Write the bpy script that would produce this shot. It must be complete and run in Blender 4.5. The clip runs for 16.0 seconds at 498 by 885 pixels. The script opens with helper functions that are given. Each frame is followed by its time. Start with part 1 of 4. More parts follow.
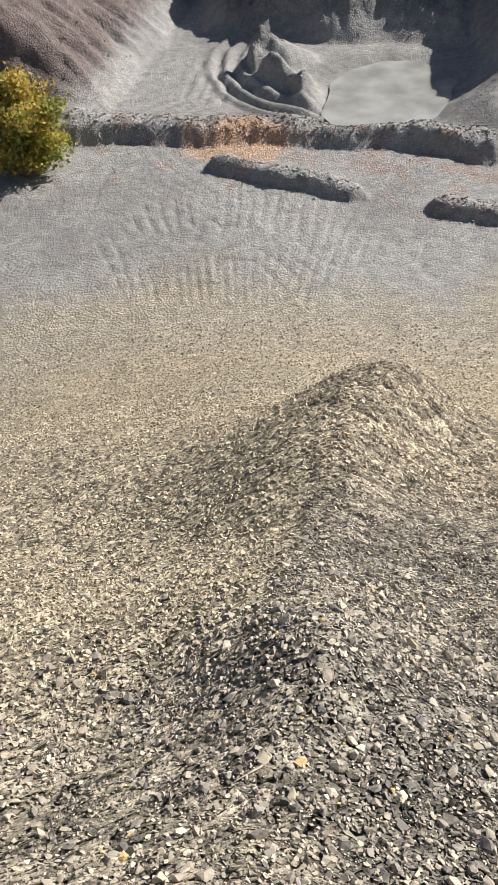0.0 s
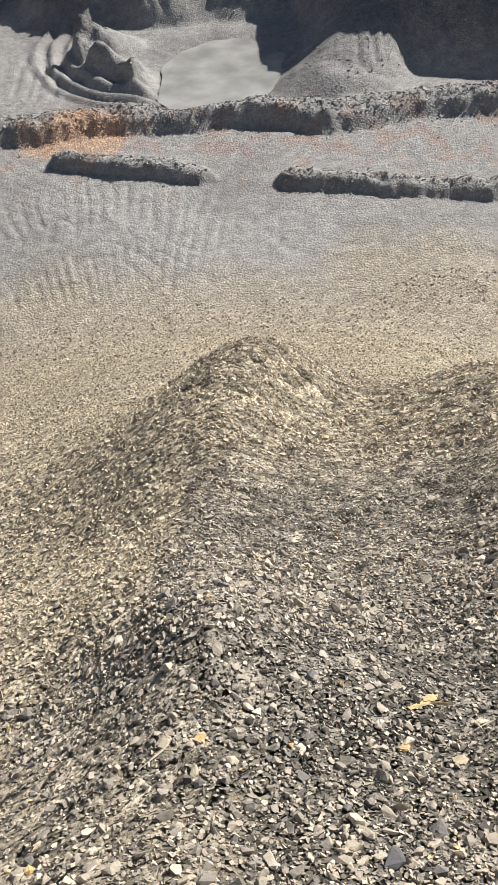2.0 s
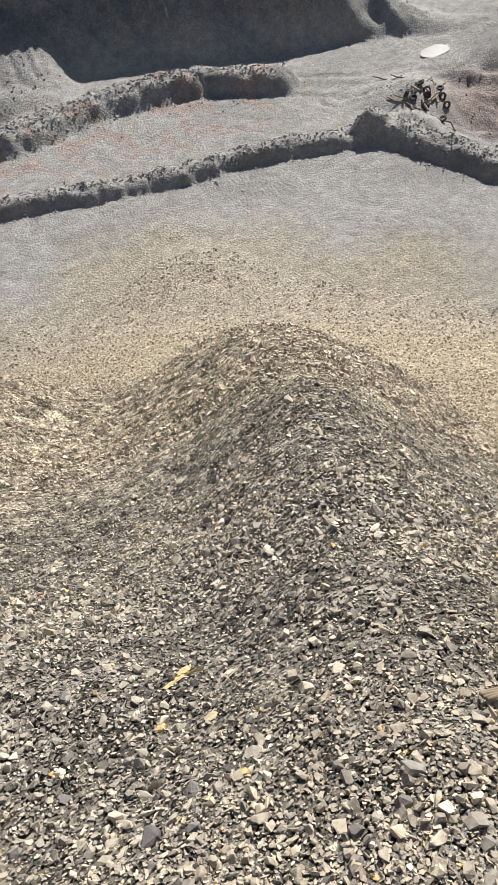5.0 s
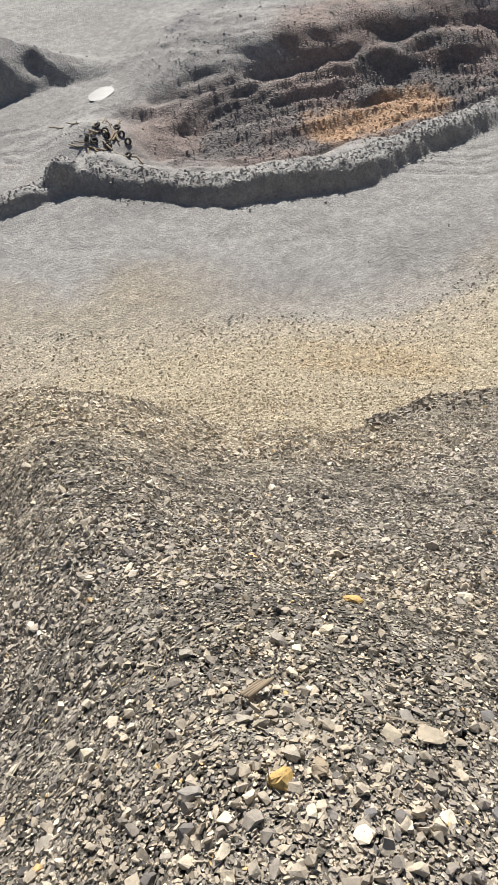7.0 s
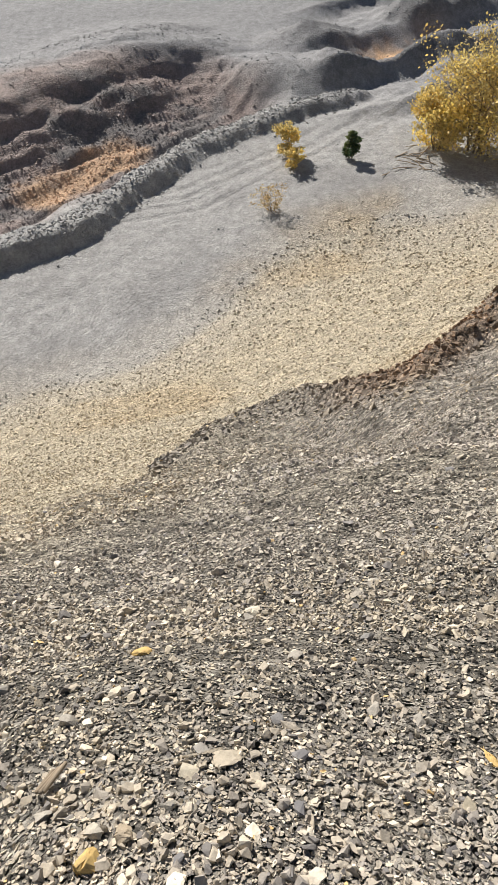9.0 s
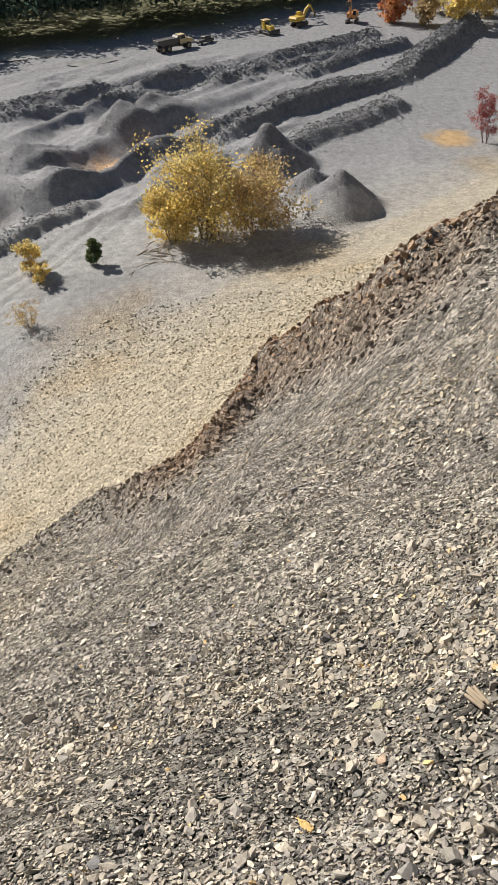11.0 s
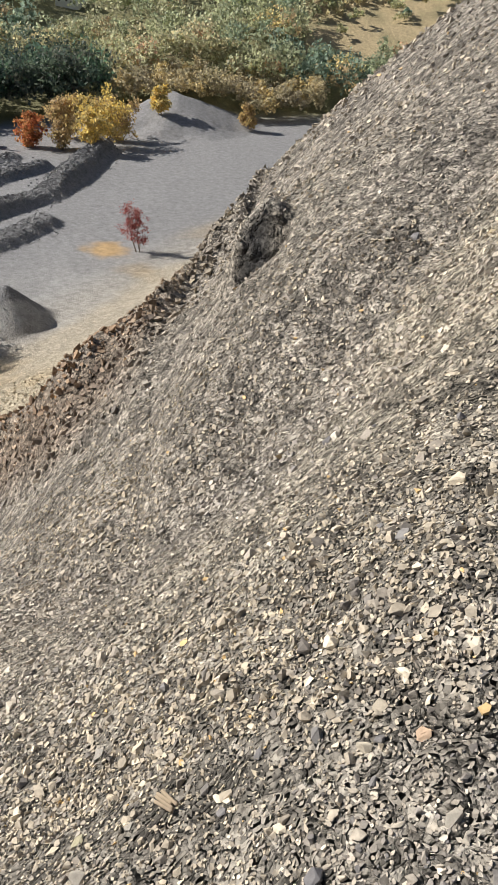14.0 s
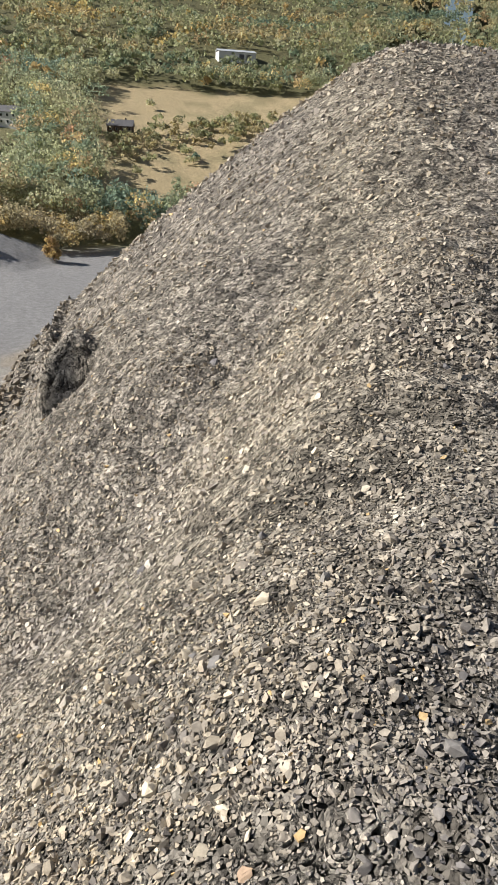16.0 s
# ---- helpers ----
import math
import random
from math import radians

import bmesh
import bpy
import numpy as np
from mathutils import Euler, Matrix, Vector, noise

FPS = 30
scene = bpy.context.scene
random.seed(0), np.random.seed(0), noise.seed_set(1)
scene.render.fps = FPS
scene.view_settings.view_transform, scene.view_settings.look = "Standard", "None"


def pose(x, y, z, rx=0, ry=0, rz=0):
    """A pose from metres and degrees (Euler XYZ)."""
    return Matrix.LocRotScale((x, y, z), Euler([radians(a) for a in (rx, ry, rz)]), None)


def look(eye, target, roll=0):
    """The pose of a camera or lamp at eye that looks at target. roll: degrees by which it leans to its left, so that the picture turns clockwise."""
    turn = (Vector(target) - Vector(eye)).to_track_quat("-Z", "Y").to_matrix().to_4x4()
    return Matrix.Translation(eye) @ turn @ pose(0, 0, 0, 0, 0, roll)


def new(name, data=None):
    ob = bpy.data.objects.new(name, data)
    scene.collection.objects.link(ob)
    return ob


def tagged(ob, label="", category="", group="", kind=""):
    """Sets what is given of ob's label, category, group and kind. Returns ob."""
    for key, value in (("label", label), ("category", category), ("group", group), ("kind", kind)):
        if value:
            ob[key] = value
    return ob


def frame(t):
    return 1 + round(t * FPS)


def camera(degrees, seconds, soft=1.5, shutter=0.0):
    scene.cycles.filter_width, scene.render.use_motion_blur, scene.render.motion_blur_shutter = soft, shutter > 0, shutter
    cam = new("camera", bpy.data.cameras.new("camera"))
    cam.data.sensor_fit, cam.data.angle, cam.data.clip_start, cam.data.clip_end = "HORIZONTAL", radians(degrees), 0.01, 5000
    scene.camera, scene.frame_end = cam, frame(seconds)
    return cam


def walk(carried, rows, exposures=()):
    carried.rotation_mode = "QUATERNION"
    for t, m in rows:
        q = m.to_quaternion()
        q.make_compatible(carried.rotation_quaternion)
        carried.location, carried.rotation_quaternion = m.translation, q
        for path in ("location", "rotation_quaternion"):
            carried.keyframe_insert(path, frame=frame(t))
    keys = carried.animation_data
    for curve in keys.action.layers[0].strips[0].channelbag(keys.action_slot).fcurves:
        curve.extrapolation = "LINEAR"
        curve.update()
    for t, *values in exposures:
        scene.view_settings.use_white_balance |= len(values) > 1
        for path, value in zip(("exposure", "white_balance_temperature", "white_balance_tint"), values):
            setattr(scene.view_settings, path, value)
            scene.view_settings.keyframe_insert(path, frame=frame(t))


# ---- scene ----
cam = camera(36.61, 16.0, soft=0.6)
PATH = [
    # seconds, x, y, z, rx, ry, rz
    (0.0, -0.000, 0.000, 42.000, 42.65, 2.50, 0.53),
    (0.5, 0.014, -0.006, 42.002, 42.15, 2.63, -0.68),
    (1.0, 0.042, -0.005, 41.988, 41.45, 2.71, -3.54),
    (1.5, 0.067, -0.017, 41.981, 41.47, 2.65, -6.46),
    (2.0, 0.126, -0.035, 41.977, 41.16, 2.53, -11.84),
    (2.5, 0.185, -0.060, 41.976, 41.37, 2.69, -16.67),
    (3.0, 0.235, -0.085, 41.983, 41.65, 2.78, -21.04),
    (3.5, 0.268, -0.108, 41.985, 41.35, 2.26, -24.76),
    (3.7, 0.285, -0.120, 41.983, 41.07, 2.38, -26.23),
    (5.8, 0.631, -0.363, 41.981, 39.66, 3.12, -45.11),
    (6.0, 0.653, -0.392, 41.983, 39.57, 2.94, -47.53),
    (6.5, 0.656, -0.424, 41.989, 41.08, 2.66, -53.40),
    (7.0, 0.659, -0.442, 41.998, 41.88, 2.45, -60.50),
    (7.5, 0.666, -0.474, 42.009, 41.85, 1.60, -66.93),
    (8.0, 0.699, -0.527, 42.016, 42.80, 0.66, -72.71),
    (8.2, 0.708, -0.555, 42.022, 43.16, 1.03, -74.71),
    (10.3, 0.699, -0.819, 42.105, 48.82, 3.74, -97.01),
    (10.5, 0.690, -0.840, 42.123, 49.84, 3.91, -99.01),
    (11.0, 0.679, -0.879, 42.143, 50.42, 3.21, -103.65),
    (11.5, 0.680, -0.917, 42.141, 51.08, 3.02, -107.48),
    (12.0, 0.669, -0.953, 42.144, 52.26, 2.63, -112.36),
    (12.5, 0.645, -0.986, 42.171, 52.81, 1.70, -116.79),
    (13.0, 0.616, -1.016, 42.183, 53.60, 0.99, -119.37),
    (13.5, 0.585, -1.060, 42.198, 55.41, 0.11, -123.79),
    (14.0, 0.570, -1.083, 42.216, 57.68, -1.21, -127.74),
    (14.5, 0.543, -1.098, 42.241, 60.39, -1.97, -131.76),
    (15.0, 0.514, -1.115, 42.272, 63.11, -1.90, -136.05),
    (15.5, 0.502, -1.126, 42.294, 65.31, -2.76, -139.00),
    (16.0, 0.484, -1.138, 42.306, 67.05, -2.78, -141.81),
]
walk(cam, [(t, pose(x, y, z, rx, ry, rz)) for t, x, y, z, rx, ry, rz in PATH])

# ---- light: a clear autumn day, the sun behind the pit ----
SUN_AZ, SUN_EL = 55.0, 36.0
world = bpy.data.worlds.new("sky")
scene.world = world
world.use_nodes = True
wn = world.node_tree
sky = wn.nodes.new("ShaderNodeTexSky")
sky.sky_type = "NISHITA"
sky.sun_disc = False
sky.sun_elevation = radians(SUN_EL)
sky.sun_rotation = radians(SUN_AZ)
wn.links.new(sky.outputs[0], wn.nodes["Background"].inputs[0])
wn.nodes["Background"].inputs[1].default_value = 0.05
sun = new("sun", bpy.data.lights.new("sun", "SUN"))
sun.data.energy, sun.data.angle, sun.data.color = 5.4, radians(0.6), (1.0, 0.945, 0.87)
sun.matrix_world = look((0, 0, 200), Vector((0, 0, 200)) - Vector((math.sin(radians(SUN_AZ)) * math.cos(radians(SUN_EL)), math.cos(radians(SUN_AZ)) * math.cos(radians(SUN_EL)), math.sin(radians(SUN_EL)))))
scene.view_settings.exposure = 0.22

# ---- noise and small helpers ----
rng = np.random.default_rng(7)


def lattice(ix, iy, seed):
    h = (ix * 374761393 + iy * 668265263 + seed * 974711) & 0x7FFFFFFF
    h = ((h ^ (h >> 13)) * 1274126177) & 0x7FFFFFFF
    return ((h ^ (h >> 16)) & 0xFFFF) / 65535.0


def vnoise(x, y, seed=0):
    """Smooth value noise, -1 to 1, one cell a metre."""
    ix, iy = np.floor(x).astype(np.int64), np.floor(y).astype(np.int64)
    fx, fy = x - ix, y - iy
    fx, fy = fx * fx * fx * (fx * (fx * 6 - 15) + 10), fy * fy * fy * (fy * (fy * 6 - 15) + 10)
    a, b = lattice(ix, iy, seed), lattice(ix + 1, iy, seed)
    c, d = lattice(ix, iy + 1, seed), lattice(ix + 1, iy + 1, seed)
    return 2 * ((a + (b - a) * fx) * (1 - fy) + (c + (d - c) * fx) * fy) - 1


def fbm(x, y, size, octaves=4, seed=0):
    total, amp, norm = 0.0, 1.0, 0.0
    for i in range(octaves):
        k = 2.0 ** i / size
        total = total + amp * vnoise(x * k + 17.3 * i, y * k - 9.1 * i, seed + i)
        norm, amp = norm + amp, amp * 0.5
    return total / norm


def step(a, b, x):
    t = np.clip((x - a) / (b - a), 0, 1)
    return t * t * (3 - 2 * t)


def line(x, y, pts):
    """Distance from a polyline, and how far along it (0 to 1)."""
    best, along = np.full(np.shape(x), 1e9), np.zeros(np.shape(x))
    n = len(pts) - 1
    for i in range(n):
        (ax, ay), (bx, by) = pts[i][:2], pts[i + 1][:2]
        dx, dy = bx - ax, by - ay
        t = np.clip(((x - ax) * dx + (y - ay) * dy) / (dx * dx + dy * dy), 0, 1)
        d = np.hypot(x - ax - t * dx, y - ay - t * dy)
        along = np.where(d < best, (i + t) / n, along)
        best = np.minimum(best, d)
    return best, along


def smin(a, b, k):
    h = np.clip(0.5 + 0.5 * (b - a) / k, 0, 1)
    return b * (1 - h) + a * h - k * h * (1 - h)


def smax(a, b, k):
    return -smin(-a, -b, k)


def bank(x, y, pts, height, width, rough=0.35, seed=50):
    """A bulldozed bank of loose waste along a line."""
    d, _ = line(x + 0.7 * fbm(x, y, 9, 1, seed) + 0.25 * fbm(x, y, 1.4, 2, seed + 1), y + 0.7 * fbm(x, y, 9, 1, seed + 3) + 0.25 * fbm(x, y, 1.4, 2, seed + 4), pts)
    h = height * (1 + rough * fbm(x, y, 16, 1, seed + 5))
    lumps = 0.32 * fbm(x, y, 1.3, 2, seed + 9)
    return np.maximum(0, np.minimum(h * (1.5 - 1.5 * d / width), h * (0.85 - 0.15 * d / width)) + lumps * (d < width))


def cone(x, y, cx, cy, height, radius, seed=70):
    d = np.hypot(x - cx, y - cy) * (1 + 0.15 * fbm(x, y, radius, 2, seed))
    return height * (1 - d / radius)


# ---- the shape of the ground ----
CREST = Vector((-0.4, -0.4))
ALONG, ASIDE = (0.42, -0.9075), (0.9075, 0.42)


def crest_field(x, y):
    dx, dy = x - CREST.x, y - CREST.y
    along = dx * ALONG[0] + dy * ALONG[1]
    aside = dx * ASIDE[0] + dy * ASIDE[1]
    s = np.where(along > 0, np.abs(aside), np.hypot(along, aside))
    return along, aside, s


SWELLS = [
    (-1.0, 3.6, 1.9, -0.55), (-2.6, 4.6, 2.4, -0.5), (-0.75, 1.1, 0.7, -0.3), (0.15, 1.5, 0.42, 0.26),
    (1.75, 7.5, 1.4, 0.78), (5.0, 6.3, 2.2, 0.62), (5.7, 4.1, 1.7, 0.4), (1.5, -0.05, 0.75, 0.36), (2.1, 0.9, 0.8, 0.15),
    (3.3, -2.5, 1.7, -0.32), (4.2, -4.5, 1.5, -0.3), (2.3, -1.6, 0.6, -0.12),
    (13.4, -1.9, 1.5, -0.35), (14.5, -12.8, 4.0, 0.35), (12.5, -16.1, 4.0, 0.22), (1.7, -2.9, 0.7, 0.2),
]


def heap(x, y):
    """The spoil heap: a rising crest with a steep face all round its nose."""
    along, aside, s = crest_field(x, y)
    a = np.maximum(along, 0)
    top = 40.5 + 0.05 * a + 0.007 * np.minimum(a, 26) ** 2
    top = smin(top, 44.3 + 0 * a, 1.5)
    s2 = np.maximum(s - 1.3 * step(4, 22, along), 0) + 0.0
    drop = 0.92 * (np.sqrt(s2 * s2 + 1.69) - 1.3)
    far = np.maximum(s2 - 25.0, 0) * (1 - 0.34 * step(0, 30, along))
    foot = np.minimum(far, 42)
    drop = np.where(s2 > 25, 0.92 * 23.73 + 0.86 * foot - 0.5 * (0.62 / 42) * foot ** 2 + 0.24 * np.maximum(far - 42, 0), drop)
    top = 40.5 + (top - 40.5) * (1 - step(18, 55, s))
    z = top - drop
    z = z + 2.6 * np.exp(-((x - 30) ** 2 + (y - 50) ** 2) / 70.0)
    # two spurs of coarse rubble below the nose, gullies beside them
    az = np.degrees(np.arctan2(x - 0.2, y + 0.3))
    r = np.hypot(x - 0.2, y + 0.3)
    out = 1 - step(9.0, 12.5, r)
    mid1 = np.interp(r, [1.5, 4, 9], [-5, 2, 9.5])
    mid2 = np.interp(r, [1.5, 9], [49, 34.0])
    spur1 = np.exp(-((az - mid1) / np.where(az < mid1, 13.0, 8.0)) ** 2) * out
    spur2 = np.exp(-((az - mid2) / np.where(az < mid2, 13.0, 15.0)) ** 2) * (1 - step(8.3, 10.8, r))
    z = z + step(0.8, 4.0, r) * ((0.35 + 0.5 * step(3, 7, r)) * spur1 + 1.05 * spur2)
    nose = 1 - step(-0.8, 0.4, along)
    z = z - 0.35 * nose * step(0.4, 1.2, s) * (1 - step(8, 14, s))
    # humps and hollows of single truck loads: place, reach, height
    for hx, hy, reach, h in SWELLS:
        z = z + h * np.exp(-((x - hx) ** 2 + (y - hy) ** 2) / reach ** 2)
    return z, s, along, aside, az, r


def cap(x, y):
    """How much of the loose upper rubble lies here, 0 to 1."""
    along, aside, s = crest_field(x, y)
    az = np.degrees(np.arctan2(x - 0.2, y + 0.3))
    r = np.hypot(x - 0.2, y + 0.3)
    edge = np.interp(az, [-40, -25, -8, -1, 4, 10, 20, 26, 31, 38, 52, 62, 72, 78, 85, 92, 99, 104, 109, 115, 122, 129, 135, 142, 150], [1.9, 2.0, 2.3, 3.5, 9, 11, 9, 9, 9.5, 9.6, 9, 7.5, 9, 16.9, 18, 15, 14.5, 17, 16, 14.5, 14.5, 19, 45, 80, 120])
    edge = edge * (1 + 0.05 * fbm(x, y, 3, 3, 31)) + 0.5 * fbm(x, y, 1.6, 2, 33)
    return 1 - step(-0.6, 0.9, r - edge), edge - r


def shade_band(x, y):
    """Where the rubble is fine and its tint takes in shade: the hollow below the crest and its back, turned from the
    sun.
    """
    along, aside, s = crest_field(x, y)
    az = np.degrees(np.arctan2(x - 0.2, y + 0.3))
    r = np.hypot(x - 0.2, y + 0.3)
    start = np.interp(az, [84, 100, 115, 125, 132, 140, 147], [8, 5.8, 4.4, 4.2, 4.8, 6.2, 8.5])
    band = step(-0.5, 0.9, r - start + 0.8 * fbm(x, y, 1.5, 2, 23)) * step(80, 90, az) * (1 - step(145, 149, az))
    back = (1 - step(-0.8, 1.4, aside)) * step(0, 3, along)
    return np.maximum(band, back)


# bulldozed banks: line, height, half width, roughness, seed
BANKS = [
    ([(-25, 92), (-12, 91), (-2, 90), (9, 88), (16, 87.5), (24, 84), (38, 83), (50, 80), (56, 74)], 2.3, 3.3, 0.35, 40),
    ([(-6, 82), (0, 78.5), (8, 75)], 1.3, 1.7, 0.4, 42),
    ([(18, 71.5), (33, 65.5), (52, 59), (58, 57)], 1.2, 1.7, 0.4, 43),
    ([(57, 57), (61, 47), (63, 39), (71, 30), (83, 24.5), (93, 20.5), (103, 10), (112, 0)], 1.8, 2.8, 0.3, 44),
    ([(167, 13), (176, -36), (194, -76)], 1.4, 3.0, 0.3, 45),
    ([(160, 13), (168, -36), (186, -74)], 1.1, 2.5, 0.3, 46),
    ([(166, -50), (172, -63), (180, -78)], 2.0, 3.0, 0.4, 47),
    ([(134, -24), (146, -46), (153, -65), (170, -82), (191, -100)], 2.8, 4.2, 0.45, 48),
    ([(122, -32), (132, -50), (137, -58)], 1.6, 4.0, 0.45, 49),
]


def heap_surface(x, y):
    """The heap with its scarp, hollows and small unevenness."""
    z, s, along, aside, az, r = heap(x, y)
    c, inside = cap(x, y)
    thick = np.interp(az, [-40, 2, 8, 14, 20, 27, 33, 45, 60, 74, 90, 126, 134], [0, 0, 0.3, 0.3, 0, 0, 0.4, 0.7, 0.4, 0.7, 1.4, 1.2, 0])
    z = z - thick * (1 - c)
    face = step(76, 92, az) * (1 - step(124, 134, az))
    z = z + 0.8 * np.exp(-((x - 8.8) ** 2 + (y + 7.6) ** 2) / 7.0)
    scarp = np.interp(az, [76, 90, 96, 105, 118, 127, 134], [0.3, 0.45, 0.4, 1.05, 0.9, 0.55, 0.3])
    z = z + face * (scarp * np.exp(-((inside - 1.5) / 1.15) ** 2) * (1 + 0.6 * fbm(x, y, 1.2, 3, 21)) - 0.45 * np.exp(-((inside - 6.0) / 2.4) ** 2))
    # a shale ledge with a hollow at its foot
    deep, wide = (x - 7.9) * 0.788 - (y + 6.95) * 0.616, (x - 7.9) * 0.616 + (y + 6.95) * 0.788
    z = z + (0.5 * step(-0.1, 0.12, deep) * np.exp(-(np.maximum(deep, 0) / 1.1) ** 2) - 0.3 * np.exp(-((deep + 0.16) / 0.22) ** 2)) * np.exp(-(wide / 0.36) ** 4)
    z = z + 0.10 * fbm(x, y, 1.6, 3, 3) * c + 0.05 * fbm(x, y, 0.5, 2, 5) * c * (r < 14) + 0.5 * fbm(x, y, 9, 2, 6) * step(6, 20, s)
    d, _ = line(x, y, [(5.0, -9.0), (4.7, -6.6), (4.9, -5.2), (5.4, -3.2), (7.5, -1.2), (11, 0.6)])
    z = z - 0.42 * np.exp(-(d / 1.1) ** 2) * (1 + 0.4 * fbm(x, y, 1.5, 2, 22))
    d, _ = line(x, y, [(3.4, -7.4), (2.8, -4.9), (2.8, -3.6), (3.1, -2.0)])
    z = z + 0.16 * np.exp(-(d / 0.8) ** 2)
    return z, az, r


def surface(x, y):
    """The ground's height, with the pit left out where the heap stands high above it."""
    z = heap_surface(x, y)[0]
    low = z < 6.5
    z[low] = ground_height(x[low], y[low])
    return z


def ground_height(x, y):
    z, az, r = heap_surface(x, y)
    # the pit floor and what stands on it
    f = 0.35 * fbm(x, y, 14, 4, 11) + 0.10 * fbm(x, y, 2.5, 3, 12)
    for pts, high, wide, rough, seed in BANKS:
        f = f + bank(x, y, pts, high, wide, rough, seed)
    for cx, cy, h, rad in ((116, -30, 6.5, 7.6), (97, -35, 5.5, 6.6), (104, -33, 3.5, 5), (147, -10, 4, 8), (152, -16, 3.2, 8), (2, 112, 2.8, 5), (127, -14, 3, 8), (121, 4, 3.5, 8), (66, 60, 2.2, 7), (61, 55, 1.8, 5), (118, 12, 3.5, 9), (132, 8, 3.5, 9)):
        f = smax(f, cone(x, y, cx, cy, h, rad, int(cx)), 0.4)
    # furrowed tips on the east flats
    u, v = 0.6 * x - 0.8 * y, 0.8 * x + 0.6 * y
    tips = (1 - step(102, 109, az)) * step(84, 90, az) * step(96, 116, r) * (1 - step(180, 205, r))
    f = f + 4.0 * tips * (0.3 - np.abs(fbm(v + 1.5 * fbm(x, y, 9, 2, 113), 0.12 * u, 10.0, 3, 112))) - 0.6 * tips * np.abs(fbm(x, y, 3.0, 3, 114))
    # ruts pressed by trucks
    for k, pts in enumerate(([(-14, 96), (-9, 99), (-8, 110), (-3, 126), (2, 140)], [(60, 66), (76, 70), (92, 74), (120, 84)], [(56, 74), (64, 66), (76, 62), (96, 66)], [(34, 92), (37, 103), (36, 120), (30, 135)],
                             [(64, 52), (80, 18), (96, 4), (120, -14)], [(112, -12), (140, -28), (160, -60)], [(163, 13), (172, -36), (190, -75)])):
        d, _ = line(x + 0.8 * fbm(x, y, 12, 2, 90 + k), y + 0.8 * fbm(x, y, 12, 2, 95 + k), pts)
        f = f - 0.22 * np.maximum(0, np.sin(d * 3.1 + 2 * fbm(x, y, 10, 2, 99))) ** 3 * (1 - step(2.5, 5.5, d))
    fan = np.degrees(np.arctan2(x + 4, y - 30))
    f = f - 0.14 * np.maximum(0, np.sin(fan * 3.2 + 5 * fbm(x, y, 11, 2, 100))) ** 4 * step(-0.3, 0.1, fbm(x, y, 6, 2, 108)) * (1 - step(9, 13, np.hypot((x + 4) * 0.8, y - 66)))
    swirl = fbm(x, y, 34, 2, 102)
    lane = step(-0.25, 0.15, fbm(x, y, 26, 2, 103))
    f = f - 0.08 * lane * np.maximum(0, np.sin(2 * np.pi * 8 * swirl)) ** 5 * step(-0.1, 0.25, fbm(x, y, 7, 2, 106))
    swirl = fbm(x * 0.8 + y * 0.6, y * 0.8 - x * 0.6, 24, 2, 104)
    f = f - 0.08 * np.maximum(0, np.sin(2 * np.pi * 7 * swirl)) ** 5 * (1 - lane) * step(-0.1, 0.25, fbm(x, y, 9, 2, 107))
    # the red hole and the black hole north of it
    d, _ = line(x, y, [(77, 50), (86, 42), (98, 33), (112, 22)])
    f = f - 3.8 * (1 - step(2.0, 15.0, d + 3.0 * fbm(x, y, 8, 3, 60)))
    f = f + 0.10 * np.sin(2.4 * d + 3 * fbm(x, y, 12, 2, 105)) * (1 - step(8, 16, d))
    f = f + 3.0 * (0.2 - np.abs(fbm(0.62 * x + 0.78 * y + 1.5 * fbm(x, y, 8, 2, 111), 0.16 * (0.78 * x - 0.62 * y), 6.5, 4, 110))) * (1 - step(6, 15, d))
    d, _ = line(x, y, [(101, 56), (108, 46), (124, 34)])
    f = f + 3.4 * (1 - step(1.0, 24.0, d + 2.5 * fbm(x, y, 12, 3, 61))) * (1 + 0.2 * fbm(x, y, 9, 4, 62)) + 0.7 * (np.abs(fbm(0.8 * x + 0.5 * y, 0.35 * (y - x), 3.0, 4, 59)) - 0.2) * (1 - step(10, 24, d))
    # benches of the quarry: the west wall, the gullied back wall and the shaded bench
    swell = 2.5 * fbm(x, y, 20, 2, 64)
    fine = 2.4 * (0.3 - np.abs(fbm(x, y, 4.2, 4, 69))) + 0.4 * fbm(x, y, 1.5, 2, 76)
    gul_w = 3.0 * np.abs(fbm(0.22 * x + 0.2 * y, y, 3.2, 4, 63)) + 1.8 * (0.3 - np.abs(fbm(0.12 * x + 0.3 * y, y + 0.25 * x, 1.9, 3, 77))) + 0.4 * fine + 0.5 * swell
    gul_b = 6.0 * (0.4 - np.abs(fbm(x, 0.2 * y, 5.0, 4, 57))) + fine + swell
    wx = x + 21.5 - 0.2 * (y - 91) + 1.5 * fbm(x, y, 10, 3, 65)
    wall_w = np.clip(-wx, 0, 60) * 0.75 + gul_w * step(0, 6, -wx)
    wall_w = wall_w * step(84, 96, y + 0.25 * x)
    d_back = (y - 116) + 0.12 * (x - 15) + 3 * fbm(x, y, 12, 3, 66)
    wall_b = np.clip(d_back, 0, 40) * 0.62 + gul_b * step(0, 8, d_back) * 1.2
    wall_b = wall_b * step(-14, 2, x) * (1 - step(96, 128, x))
    d_sh = (x - 40) * 0.45 + (y - 92) * 0.893 + 2.0 * fbm(x, y, 14, 3, 67)
    wall_s = np.clip(d_sh, 0, 21 - 0.16 * np.clip(x - 40, 0, 90)) * 0.80 + 0.5 * gul_b * step(0, 5, d_sh)
